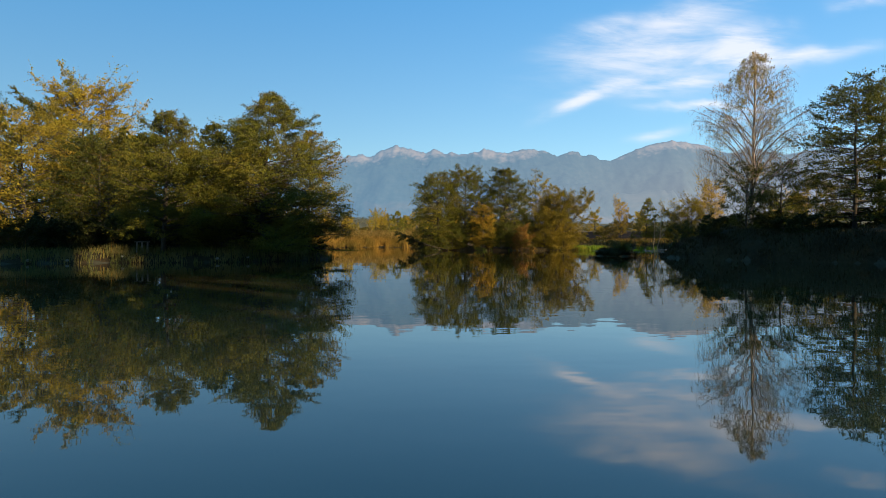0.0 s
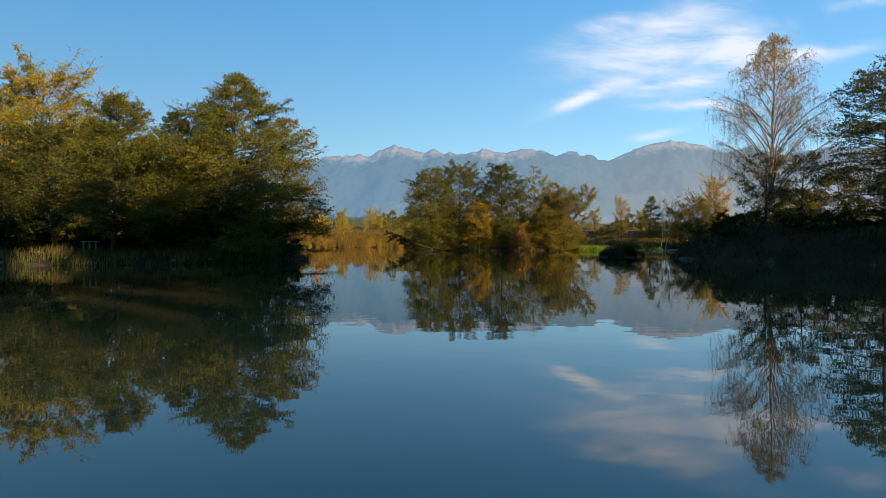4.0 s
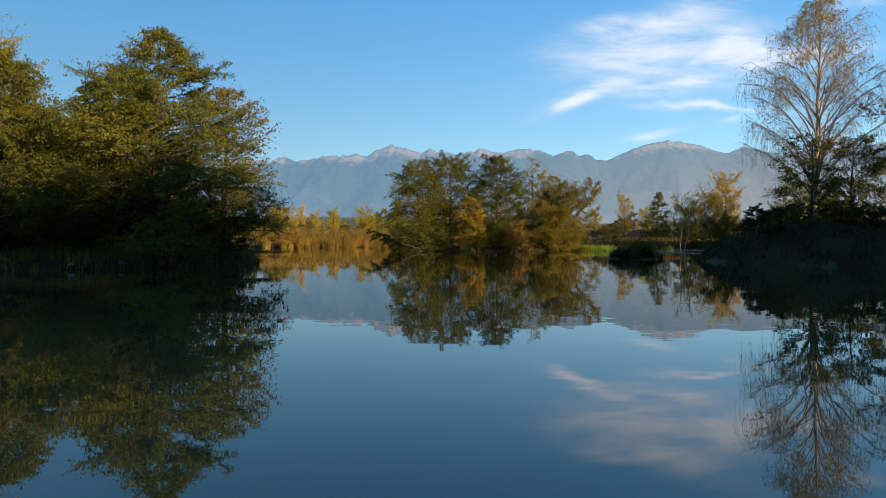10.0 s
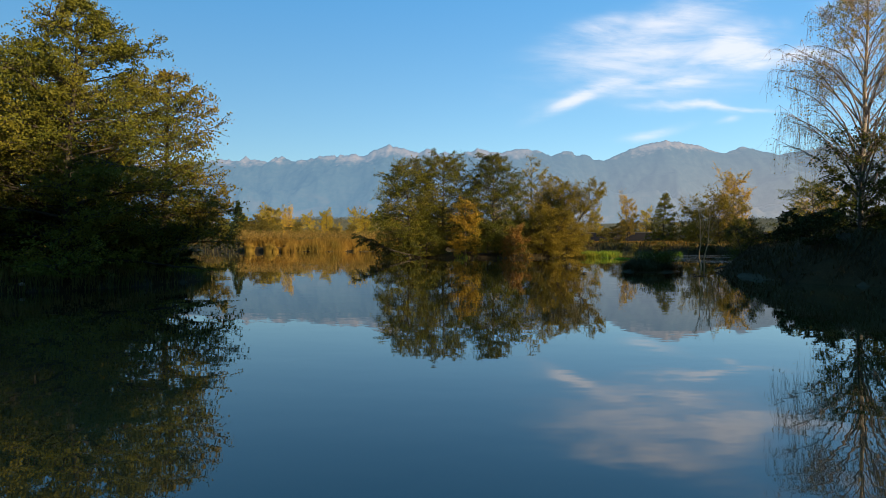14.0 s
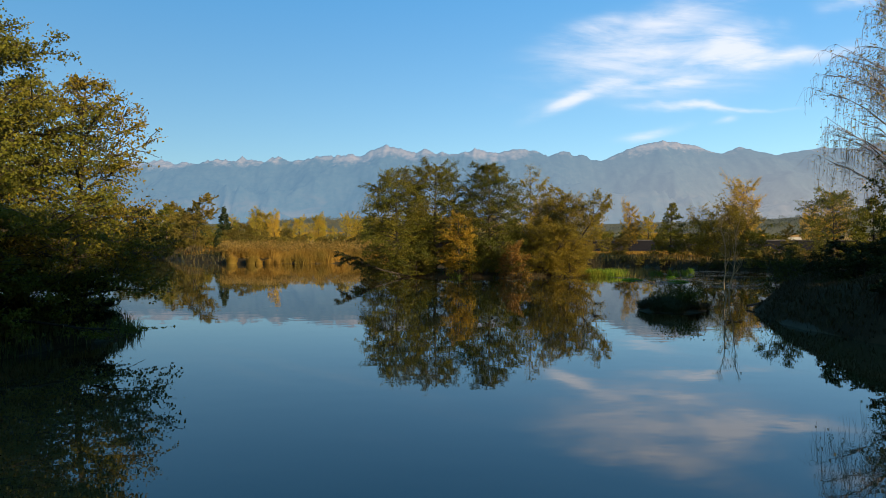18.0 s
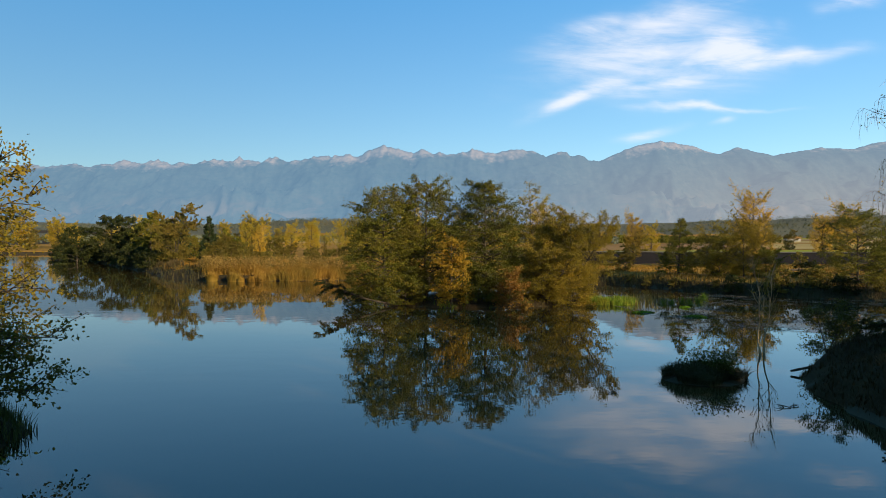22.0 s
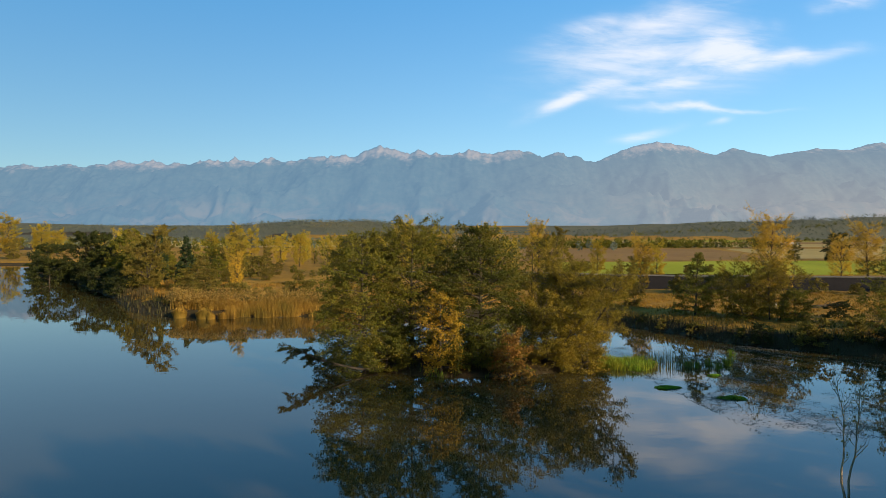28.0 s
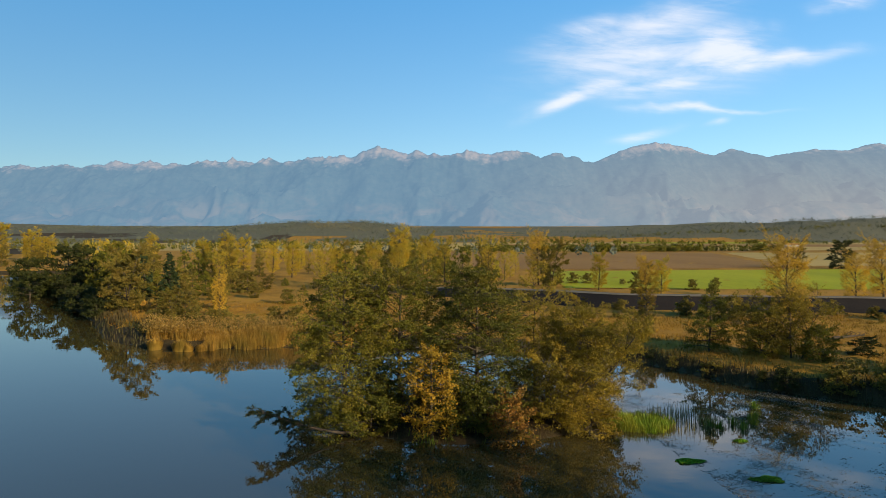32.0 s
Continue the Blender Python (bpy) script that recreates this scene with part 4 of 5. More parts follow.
KINDS["far_olive"] = tree("willow", "olive-brown tree on the plain", 10.0, 4.2, 0.05, "round", M_WILLOW, 2400, 0.33, 71, limbs=20, subs=5, stems=2, split=False)
KINDS["far_yellow"] = tree("poplar", "yellow autumn tree on the plain", 10.0, 2.7, 0.10, "tall", M_YELLOW, 4200, 0.16, 72, limbs=22, subs=5, rise=1.0, droop=0.0, flat=0.9, split=False)
KINDS["far_green"] = tree("alder", "green tree on the plain", 10.0, 3.8, 0.06, "alder", M_ALDER, 2200, 0.33, 73, limbs=22, subs=5, split=False)
KINDS["far_dark"] = tree("alder", "dark alder of the shore woods, mostly unseen and there to cast shade", 10.0, 4.6, 0.03, "dome", M_DARK, 2200, 0.5, 75, limbs=24, subs=4, split=False)
KINDS["far_bush"] = tree("bush", "scrub bush on the plain", 3.0, 2.6, 0.02, "shrub", M_WILLOW, 700, 0.25, 74, limbs=12, subs=3, category="bush", stems=2, split=False)
USED = {}


def stand(kind, x, y, height, turn=0.0, wide=1.0, label="", group=""):
    """Place a tree of a kind with the given height; the first use takes the original."""
    s = height / (3.0 if "bush" in kind else 10.0)
    z, sc = gz(x, y) - 0.1, (s * wide, s * wide, s)
    if kind not in USED:
        USED[kind] = True
        return put(KINDS[kind], x, y, z, turn, sc, label)
    return again(KINDS[kind], x, y, z, turn, sc, label, group)


# far left bank
stand("dark", -84, 187, 10.2, 10, 1.0)
stand("dark", -77, 190, 10.6, 80, 1.0)
stand("dark", -71, 186, 9.6, 150, 0.9)
stand("green", -61, 176, 11.0, 20, 1.0)
stand("green", -66, 190, 11.5, 120, 1.0)
stand("olive", -43, 145.5, 11.0, 30, 0.85, "large olive-brown willow on the far bank")
stand("olive", -52, 163, 10.5, 200, 0.8)
stand("conifer", -42.0, 160, 9.4, 0, 1.0)
stand("conifer", -52, 172, 10.5, 40, 0.9)
stand("dark", -58, 180, 7.5, 60, 0.7)
stand("yellow_sparse", -25.6, 137, 6.0, 15, 0.8, "small yellow sapling in the meadow")
stand("olive", -34, 140, 5.2, 80, 1.2)
stand("olive", -29, 133, 4.2, 140, 1.3)
for x, y, h, t in ((-65, 268, 13, 0), (-58, 262, 12, 50), (-47, 258, 10, 90), (-36, 236, 10, 140), (-80, 285, 11, 200), (-24, 250, 9, 30), (-14, 262, 10, 75), (-118, 330, 13, 10)):
    stand("yellow", x, y, h, t, 1.1, group="yellow poplars on the plain")
for x, y, h, t in ((-27, 280, 12, 20), (-19, 284, 11, 70), (-3, 275, 14.0, 130), (9, 300, 11, 220), (-8, 268, 11, 10), (36, 200, 12, 60), (22, 230, 10, 140)):
    stand("olive", x, y, h, t, 0.75)
stand("yellow", -4, 260, 15, 20, 1.2)
stand("yellow", 5, 280, 13, 100, 1.2)
stand("yellow_sparse", 34, 205, 13, 60, 1.0)
for x, y, h, t in ((-228, 395, 20, 0), (-214, 400, 16, 60), (-200, 390, 13, 130), (-240, 360, 12, 30), (-190, 360, 12, 80)):
    stand("yellow", x, y, h, t, 1.4)
for x, y, h, t in ((-150, 330, 10, 0), (-165, 322, 9, 60), (-182, 325, 10, 120), (-200, 330, 11, 20), (-220, 335, 10, 200), (-245, 330, 12, 260), (-135, 340, 11, 300), (-120, 310, 8, 45)):
    stand("olive", x, y, h, t, 0.9)

# far right bank and meadow
plant(tree("alder", "slender dark alder on the far channel bank", 7.6, 1.9, 0.08, "alder", M_ALDER, 10000, 0.095, 81, limbs=40, subs=6, rise=0.35, lean=(0.2, 0)), 34.7, 108.2)
plant(tree("willow", "wide many-stemmed olive willow on the channel bank", 5.9, 4.4, 0.04, "round", M_OLIVE, 20000, 0.095, 82, limbs=54, subs=7, rise=0.9, flat=0.8, stems=3), 38.8, 106.0)
plant(tree("willow", "light olive willow with bare lower stems", 6.2, 3.0, 0.12, "round", M_OLIVE, 8000, 0.09, 83, limbs=36, subs=6, rise=1.1, flat=0.8, stems=2), 41.4, 104.0)
plant(tree("alder", "small green alder in front of the willow", 3.6, 1.5, 0.06, "round", M_ALDER, 6000, 0.09, 84, limbs=30, subs=5), 43.0, 102.6)
stand("yellow_sparse", 54.1, 126.6, 11.5, 70, 1.05, "tall sparse yellow-orange poplar in the meadow")
stand("yellow_sparse", 39.6, 141.0, 8.6, 160, 0.85)
stand("yellow_sparse", 79.4, 150, 8.5, 30, 1.1)
stand("yellow_sparse", 86.5, 153, 11.0, 80, 1.1)
stand("yellow", 44.8, 188, 8.3, 80, 1.0)
stand("olive", 49, 172, 7.0, 20, 0.8)
stand("yellow", 53, 171, 7.5, 60, 1.0)
plant(tree("alder", "dark alder with orange leaves on the channel bank", 7.8, 3.3, 0.06, "round", M_ALDER, 15000, 0.095, 85, limbs=46, subs=7, rise=0.5), 47.5, 93.5)
stand("green", 52.5, 94, 7.4, 200, 0.9)
stand("olive", 31.5, 120, 4.0, 10, 1.0)
stand("dark", 170, 290, 11.0, 0, 0.9, "lone dark tree on the stubble field")
stand("olive", 158, 300, 9.0, 50, 0.8)
rng = np.random.default_rng(5)
for i in range(34):
    x, y = rng.uniform(-60, 110), rng.uniform(128, 215)
    if y < shore_far(x) + 14 or (x > 30 and abs(y - 148 + (x - 50) * 0.15) < 12):
        continue
    stand("bush", float(x), float(y), float(rng.uniform(1.4, 3.2)), float(rng.uniform(0, 360)), 1.0, group="scrub on the meadow")
for i in range(120):
    x, y = rng.uniform(-300, 60), rng.uniform(205, 440)
    if y < shore_far(x) + 14 or (x < -118 and y < 318) or (x > 15 and y > 275):
        continue
    kind = ("far_olive", "far_yellow", "far_bush", "far_yellow", "far_green")[i % 5]
    stand(kind, float(x), float(y), float(rng.uniform(5, 11) if "bush" not in kind else rng.uniform(2, 4)), float(rng.uniform(0, 360)), 0.9, group="scattered trees of the plain")
for i in range(46):
    x, y = rng.uniform(-60, 56), rng.uniform(186, 300)
    if x > 26 and y > 192:
        continue
    kind = ("far_yellow", "far_olive", "far_yellow", "far_bush", "far_green")[i % 5]
    stand(kind, float(x), float(y), float(rng.uniform(6, 11) if "bush" not in kind else rng.uniform(2, 4)), float(rng.uniform(0, 360)), 0.9, group="trees behind the embankment")
for i in range(34):
    x = rng.uniform(10, 110)
    y = np.interp(x, [5, 40, 85, 200], [166, 141, 133, 112]) + rng.uniform(-7, 4)
    stand(("far_bush", "bush", "far_olive", "far_bush")[i % 4], float(x), float(y), float(rng.uniform(1.6, 3.6)), float(rng.uniform(0, 360)), 0.9, group="scrub along the embankment")
for i in range(40):
    x, y = rng.uniform(60, 420), rng.uniform(160, 520)
    if 55 < x < 400 and 168 < y < 310 or (y > 285 and x < 250):
        continue
    stand(("far_olive", "far_yellow", "far_bush")[i % 3], float(x), float(y), float(rng.uniform(4, 9)), float(rng.uniform(0, 360)), 0.9, group="scattered trees of the plain")

for i in range(30):
    x, y = rng.uniform(-78, -28), rng.uniform(132, 205)
    if y < shore_far(x) + 6:
        continue
    stand(("olive", "bush", "far_olive", "bush", "green")[i % 5], float(x), float(y), float(rng.uniform(2.2, 5.5)), float(rng.uniform(0, 360)), 1.1, group="shrubs of the far bank")
for i in range(16):
    x = -31 + 1.7 * i
    stand(("bush", "far_olive", "bush")[i % 3], float(x), float(shore_far(x) + rng.uniform(4.5, 10)), float(rng.uniform(1.8, 3.4)), float(rng.uniform(0, 360)), 1.0, group="shrubs behind the reeds")

# low scrub hanging over the channel bank
for i in range(26):
    x = 22 + 2.1 * i + float(rng.uniform(-0.8, 0.8))
    stand(("bush", "far_bush", "bush", "dark_bush")[i % 4], x, float(shore_far(x)) + float(rng.uniform(0.8, 3.2)), float(rng.uniform(0.9, 2.3)), float(rng.uniform(0, 360)), 1.1, group="scrub of the channel bank")

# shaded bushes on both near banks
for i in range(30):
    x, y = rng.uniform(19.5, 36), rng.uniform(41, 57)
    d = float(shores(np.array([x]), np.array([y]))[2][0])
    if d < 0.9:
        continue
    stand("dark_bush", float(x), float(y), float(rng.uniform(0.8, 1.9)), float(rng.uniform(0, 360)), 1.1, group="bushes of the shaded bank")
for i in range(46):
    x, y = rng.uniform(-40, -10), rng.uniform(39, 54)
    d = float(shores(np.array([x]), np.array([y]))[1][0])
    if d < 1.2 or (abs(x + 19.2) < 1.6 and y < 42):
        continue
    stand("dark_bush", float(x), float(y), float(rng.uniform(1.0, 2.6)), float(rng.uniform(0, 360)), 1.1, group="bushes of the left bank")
# woods closing the lake; most stand unseen, their heights set to shade the banks
for i, (x, y, h) in enumerate(((44, 30, 12.5), (40, 24, 18), (44, 18, 19), (39, 12, 22), (45, 6, 23), (40, 0, 23), (45, -6, 24), (38, -12, 23.5), (43, -19, 26), (34, -24, 31), (48, -24, 29.5), (52, -8, 22), (54, 6, 19),
                               (29, -31, 23), (22, -33, 22), (37, -32, 28), (16, -33, 23), (11, -37, 24), (5, -33, 23), (-1, -37, 23), (-7, -33, 22), (-14, -36, 22), (-22, -33, 21), (-30, -36, 20), (-40, -35, 18), (-52, -34, 16),
                               (42, 42, 8.5), (47, 36, 11), (48, 50, 11.5), (54, 54, 13), (61, 52, 15), (67, 57, 15), (76, 54, 16), (84, 60, 17.5), (92, 62, 18),
                               (-42, 46, 11), (-46, 54, 12), (-52, 48, 12), (-58, 58, 12), (-68, 54, 12), (-80, 62, 12), (-23, 56, 9), (-29, 60, 10), (-41, 58, 12), (-37, 68, 11))):
    stand(("far_dark", "far_green")[i % 2], x, y, h * (1.3 if y < -25 else 1.0), i * 47, 0.75, group="woods closing the shore")


# ---------------------------------------------------------------- grass, reeds and waterside growth
def growth(name, label, category, rng, n, box, keep, material, height, width, bend=0.25, seed_z=True):
    """A cover of single blades wherever keep(x, y) holds inside the box."""
    x, y = rng.uniform(box[0], box[1], n), rng.uniform(box[2], box[3], n)
    ok = keep(x, y)
    xy = np.stack([x[ok], y[ok]], 1)
    v, f = blades(rng, xy, np.maximum(ground_z(xy[:, 0], xy[:, 1]), -0.25) - 0.04, height, width, bend, 0.35)
    return tagged(part_of(name, v, f, material), label, category, kind="stuff")


def clumpy(x, y, k, level, seed=0.0):
    return wave(x, y, k, seed) + 0.6 * wave(x, y, k * 3.1, seed + 1) > level


far_of = lambda x, y: shores(x, y)[0]
left_of = lambda x, y: shores(x, y)[1]
right_of = lambda x, y: shores(x, y)[2]
isle_of = lambda x, y: shores(x, y)[5]
R = np.random.default_rng(77)
growth("reed_bed", "tall golden reeds along the far shore", "reeds", R, 40000, (-30, -4, 116, 127),
       lambda x, y: (far_of(x, y) > -0.3 + 0.9 * wave(x, y, 1.3)) & (far_of(x, y) < 3.6 + wave(x, y, 0.4)) & clumpy(x, y, 2.2, -0.9, 2) & ((x > -21.5) | (far_of(x, y) > 1.4)), M_REED, 1.25, 0.042, 0.38)
growth("dark_sedge", "dark green sedge at the water's edge, shade in its colour", "sedge", R, 60000, (-122, -27, 116, 240),
       lambda x, y: (far_of(x, y) > -0.3) & (far_of(x, y) < 5.0), M_SHADEWEEDS, 0.8, 0.09, 0.4)
for x in range(-112, -46, 4):
    stand(("dark_bush", "olive", "dark_bush")[x % 3], x + 0.8, float(shore_far(x)) + 4.5 + (x % 5), 2.4 + 0.35 * (x % 4), x * 31 % 360, 1.0, group="bushes of the far bank")
for i, x in enumerate(range(-114, -45, 3)):
    stand("dark_bush", x + 0.5 * (i % 3), float(shore_far(x)) + 1.4, 2.6 + 0.4 * (i % 5), i * 67 % 360, 1.1, group="bushes at the far waterline")
growth("far_bank_grass", "tall dry grass under the trees of the far bank", "grass", R, 30000, (-122, -40, 130, 250),
       lambda x, y: (far_of(x, y) > 4.0) & (far_of(x, y) < 16) & clumpy(x, y, 0.3, -0.3), M_DRY, 0.7, 0.12, 0.4)
growth("russet_grass", "reddish-brown tall grass below the willow", "grass", R, 9000, (-50, -34, 134, 148),
       lambda x, y: (far_of(x, y) > 1.0) & (far_of(x, y) < 6) & clumpy(x, y, 0.35, -0.1), M_SHADEMAT, 0.9, 0.08, 0.2)
growth("meadow_grass", "golden dry tussock grass of the meadow", "grass", R, 125000, (-50, 80, 93, 160),
       lambda x, y: (far_of(x, y) > 2.0) & clumpy(x, y, 0.55, -0.25) & ~((x > 20) & (y > 138)), M_DRY, 0.30, 0.07, 0.9)
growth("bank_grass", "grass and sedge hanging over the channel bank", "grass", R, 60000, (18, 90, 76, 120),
       lambda x, y: (far_of(x, y) > -0.3) & (far_of(x, y) < 3.4), M_SHADEWEEDS, 0.62, 0.06, 0.7)
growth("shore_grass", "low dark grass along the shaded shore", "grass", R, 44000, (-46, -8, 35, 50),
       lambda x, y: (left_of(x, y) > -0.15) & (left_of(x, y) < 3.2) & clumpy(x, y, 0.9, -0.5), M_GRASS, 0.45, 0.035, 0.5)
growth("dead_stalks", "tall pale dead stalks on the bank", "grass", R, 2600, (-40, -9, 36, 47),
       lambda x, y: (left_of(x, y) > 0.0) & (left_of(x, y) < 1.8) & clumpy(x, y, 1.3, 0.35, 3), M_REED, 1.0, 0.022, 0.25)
growth("shore_grass", "matted grass over the steep bank, darkened for its shade", "grass", R, 95000, (16, 44, 33, 62),
       lambda x, y: (right_of(x, y) > -0.15) & (right_of(x, y) < 9) & clumpy(x, y, 0.9, -0.6), M_SHADEMAT, 0.24, 0.04, 1.1)
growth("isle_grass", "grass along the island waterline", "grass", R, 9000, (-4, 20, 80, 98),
       lambda x, y: (isle_of(x, y) > -0.2) & (isle_of(x, y) < 1.4) & clumpy(x, y, 0.8, -0.2), M_SHADEWEEDS, 0.32, 0.04, 0.7)
growth("isle_sedge", "bright tufts of sedge at the island foot", "sedge", R, 6000, (-2, 19, 80, 86),
       lambda x, y: (isle_of(x, y) > -0.25) & (isle_of(x, y) < 0.6) & clumpy(x, y, 1.2, 0.55, 5), M_SEDGE, 0.45, 0.04, 0.5)


def plumes():
    x = R.uniform(-31, -5, 5200)
    o = R.uniform(0.6, 5.0, 5200)
    y = shore_far(x) + o
    c = np.stack([x, y, ground_z(x, y) + R.uniform(1.3, 2.3, 5200)], 1)
    v, f = leaves(R, c, 0.10, 0.0, 2.6)
    return tagged(part_of("reed_plumes", v, f, M_PLUME), "pale feathery plumes above the reed bed", "reeds", kind="stuff")


plumes()


def tuft(name, label, x, y, radius, height, n, material, width, dome=0.5, category="sedge"):
    """A round tussock: blades that fan out from one root."""
    a, r = R.uniform(0, 2 * math.pi, n), radius * np.sqrt(R.uniform(0, 1, n)) * 0.8
    xy = np.stack([x + r * np.cos(a), y + r * np.sin(a)], 1)
    h = height * (1 - dome * (r / radius) ** 2) * R.uniform(0.6, 1.1, n)
    z0 = np.full(n, max(gz(x, y), -0.05))
    out = np.stack([np.cos(a), np.sin(a)], 1) * (0.15 + 0.75 * r / radius)[:, None]
    out += R.normal(size=(n, 2)) * 0.15
    side = np.stack([-np.sin(a), np.cos(a)], 1) * width / 2
    lean = out * (h * 0.38)[:, None]
    p = [np.concatenate([xy + lean * k + side * w, (z0 + h * zk)[:, None]], 1) for k, w, zk in ((0, -1, 0), (0, 1, 0), (0.4, 0.8, 0.62), (0.4, -0.8, 0.62), (1, 0.15, 0.95), (1, -0.15, 0.95))]
    V = np.stack(p, 1).reshape(-1, 3)
    i = np.arange(n)[:, None] * 6
    F = np.concatenate([i + np.array([[0, 1, 2, 3]]), i + np.array([[3, 2, 4, 5]])])
    return tagged(part_of(name, V, F, material), label, category)


for x, y, r, h, n in ((-27.4, 118.9, 1.0, 1.5, 900), (-24.0, 118.1, 1.2, 1.4, 1100), (-21.6, 117.9, 0.8, 1.0, 500), (-23.0, 117.6, 0.7, 0.9, 500)):
    tagged(tuft("reed_clump", "rounded golden clump of reeds at the water", x, y, r, h, n, M_REED, 0.06, 0.6, "reeds"), group="reed clumps")
# sedge beside the island and spikes standing in the water
growth("sedge_bed", "bright green sedge standing in the shallows by the island", "sedge", R, 9000, (17.2, 23.2, 84.6, 90.5),
       lambda x, y: np.hypot((x - 20.0) / 2.9, (y - 87.2) / 2.4) + 0.25 * wave(x, y, 1.4) < 0.9, M_SEDGE, 0.8, 0.045, 0.35)
for x, y in ((24.9, 86.5), (25.4, 86.1), (26.8, 86.9), (28.2, 86.8), (26.9, 85.7), (28.8, 88.0), (30.5, 91)):
    tagged(tuft("sedge_tuft", "thin yellow-green sedge spikes in the shallows", x, y, 0.5, 0.75, 60, M_SEDGE, 0.035, 0.4), group="sedge in the shallows")
growth("water_spikes", "scattered dark reed spikes in the shallows", "reeds", R, 420, (21.5, 25.5, 85.0, 90.5), lambda x, y: x > 0, M_GRASS, 0.95, 0.03, 0.12)


# the small islet
def islet():
    n = 5200
    a, r = R.uniform(0, 2 * math.pi, n), np.sqrt(R.uniform(0, 1, n))
    r = r * (0.86 + 0.18 * np.sin(3 * a + 1) + 0.08 * np.sin(7 * a))
    xy = np.stack([15.0 + 1.85 * r * np.cos(a), 55.3 + 1.4 * r * np.sin(a)], 1)
    v, f = blades(R, xy, np.full(n, 0.0), 0.5, 0.028, 1.0, 0.5)
    v[:, 2] += 0.30 * np.clip(1 - ((v[:, 0] - 15.0) / 1.9) ** 2 - ((v[:, 1] - 55.3) / 1.5) ** 2, 0, 1)
    v[:, 2] *= 0.8 + 0.35 * wave(v[:, 0], v[:, 1], 2.3, 6)
    tagged(part_of("islet_grass", v, f, M_SHADEWEEDS), "dense grass covering a tiny islet, shade in its colour", "grass", kind="stuff")
    root = tagged(new("tall_weed"), "leafy weed growing on the islet", "plant")
    for k in range(14):
        x0, y0 = 15.2 + R.normal() * 0.35, 55.3 + R.normal() * 0.25
        top = np.array([x0 + R.normal() * 0.5 + 0.2, y0 + R.normal() * 0.3, R.uniform(0.75, 1.2)])
        base = np.array([x0, y0, 0.2])
        q = np.linspace(0, 1, 5)[:, None]
        stem = base + (top - base) * q + np.array([0.15, 0, 0]) * np.sin(q * 3)
        v, f = tubes([(stem, 0.014 * (1.2 - q[:, 0]))], 4)
        part_of("stem", v, f, M_STEM, root)
        pts = stem[1:][R.integers(0, 4, 260)] + R.normal(size=(260, 3)) * np.array([0.24, 0.2, 0.13])
        v, f = leaves(R, pts, 0.045, 0.5, 2.4)
        tagged(part_of("leafage", v, f, M_DARK, root), kind="stuff")
    root.location = (0, 0, 0)


islet()


# floating weed, algae and drift
def floats():
    n = 110000
    x, y = R.uniform(18.5, 46, n), R.uniform(66, 96, n)
    d = np.max(np.stack(shores(x, y)), 0)
    ok = (d < -0.2) & (wave(x, y, 0.45, 4) + 0.8 * wave(x, y, 1.5, 2) + 0.5 * wave(x, y * 2.2, 3.1) + R.normal(0, 0.4, n) > 0.5) & (y > 70 + (30 - x) * 0.1 - 2) & (x > 20.5 - (y - 78) * 0.1)
    c = np.stack([x[ok], y[ok], np.full(ok.sum(), 0.012)], 1)
    m = len(c)
    a, s = R.normal(0, 0.6, m), R.uniform(0.03, 0.085, m)
    u, w = np.stack([np.cos(a), np.sin(a), 0 * a], 1) * s[:, None], np.stack([-np.sin(a), np.cos(a), 0 * a], 1) * (s * R.uniform(0.25, 0.6, m))[:, None]
    V = np.stack([c - u, c - w, c + u, c + w], 1).reshape(-1, 3)
    V[:, 2] += R.uniform(-0.006, 0.006, len(V))
    tagged(part_of("floating_weed", V, np.arange(4 * m).reshape(m, 4), M_WEED), "brownish pond weed scattered over the shallows", "pond weed", kind="stuff")


floats()


def mat_of_algae(x, y, rx, ry):
    n = 1500
    a, r = R.uniform(0, 6.28, n), np.sqrt(R.uniform(0, 1, n))
    edge = 1 + 0.2 * np.sin(a * 3 + x) + 0.12 * np.sin(a * 5)
    px, py = x + rx * r * edge * np.cos(a), y + ry * r * edge * np.sin(a)
    c = np.stack([px, py, 0.02 + 0.13 * (1 - r ** 2) * R.uniform(0.5, 1, n)], 1)
    v, f = leaves(R, c, 0.075, 1.2, 1.3)
    v[:, 2] = np.maximum(v[:, 2], 0.006)
    tagged(part_of("algae_mat", v, f, M_ALGAE), "bright green floating mat of algae", "algae", group="algae mats")


mat_of_algae(20.5, 79.4, 0.85, 0.40)
mat_of_algae(23.6, 76.5, 0.85, 0.42)
mat_of_algae(25.4, 83.0, 0.40, 0.2)


def rod(name, label, category, lines, material, sides=5, parent=None):
    v, f = tubes(lines, sides)
    return tagged(part_of(name, v, f, material, parent, "", True), label, category) if parent is None else part_of(name, v, f, material, parent, label, True)


def drift(x, y, turn, size):
    root = tagged(new("driftwood_twig"), "dark forked twig floating on the water", "twig")
    c, s = math.cos(turn), math.sin(turn)
    for k, (dx, dy, dz) in enumerate(((0.35, 0.0, 0.06), (0.22, 0.16, 0.12), (0.2, -0.15, 0.02))):
        tip = np.array([x + (dx * c - dy * s) * size, y + (dx * s + dy * c) * size, dz * size])
        p0 = np.array([x - 0.25 * c * size * (k == 0), y - 0.25 * s * size * (k == 0), 0.015])
        rod("twig", "", "", [(np.stack([p0, (p0 + tip) / 2 + (0, 0, 0.03), tip]), [0.02, 0.016, 0.006])], M_BARK, 5, root)


drift(10.5, 53.0, 0.6, 0.8)
drift(15.9, 50.8, 2.6, 0.9)
drift(16.3, 50.9, 0.4, 0.7)


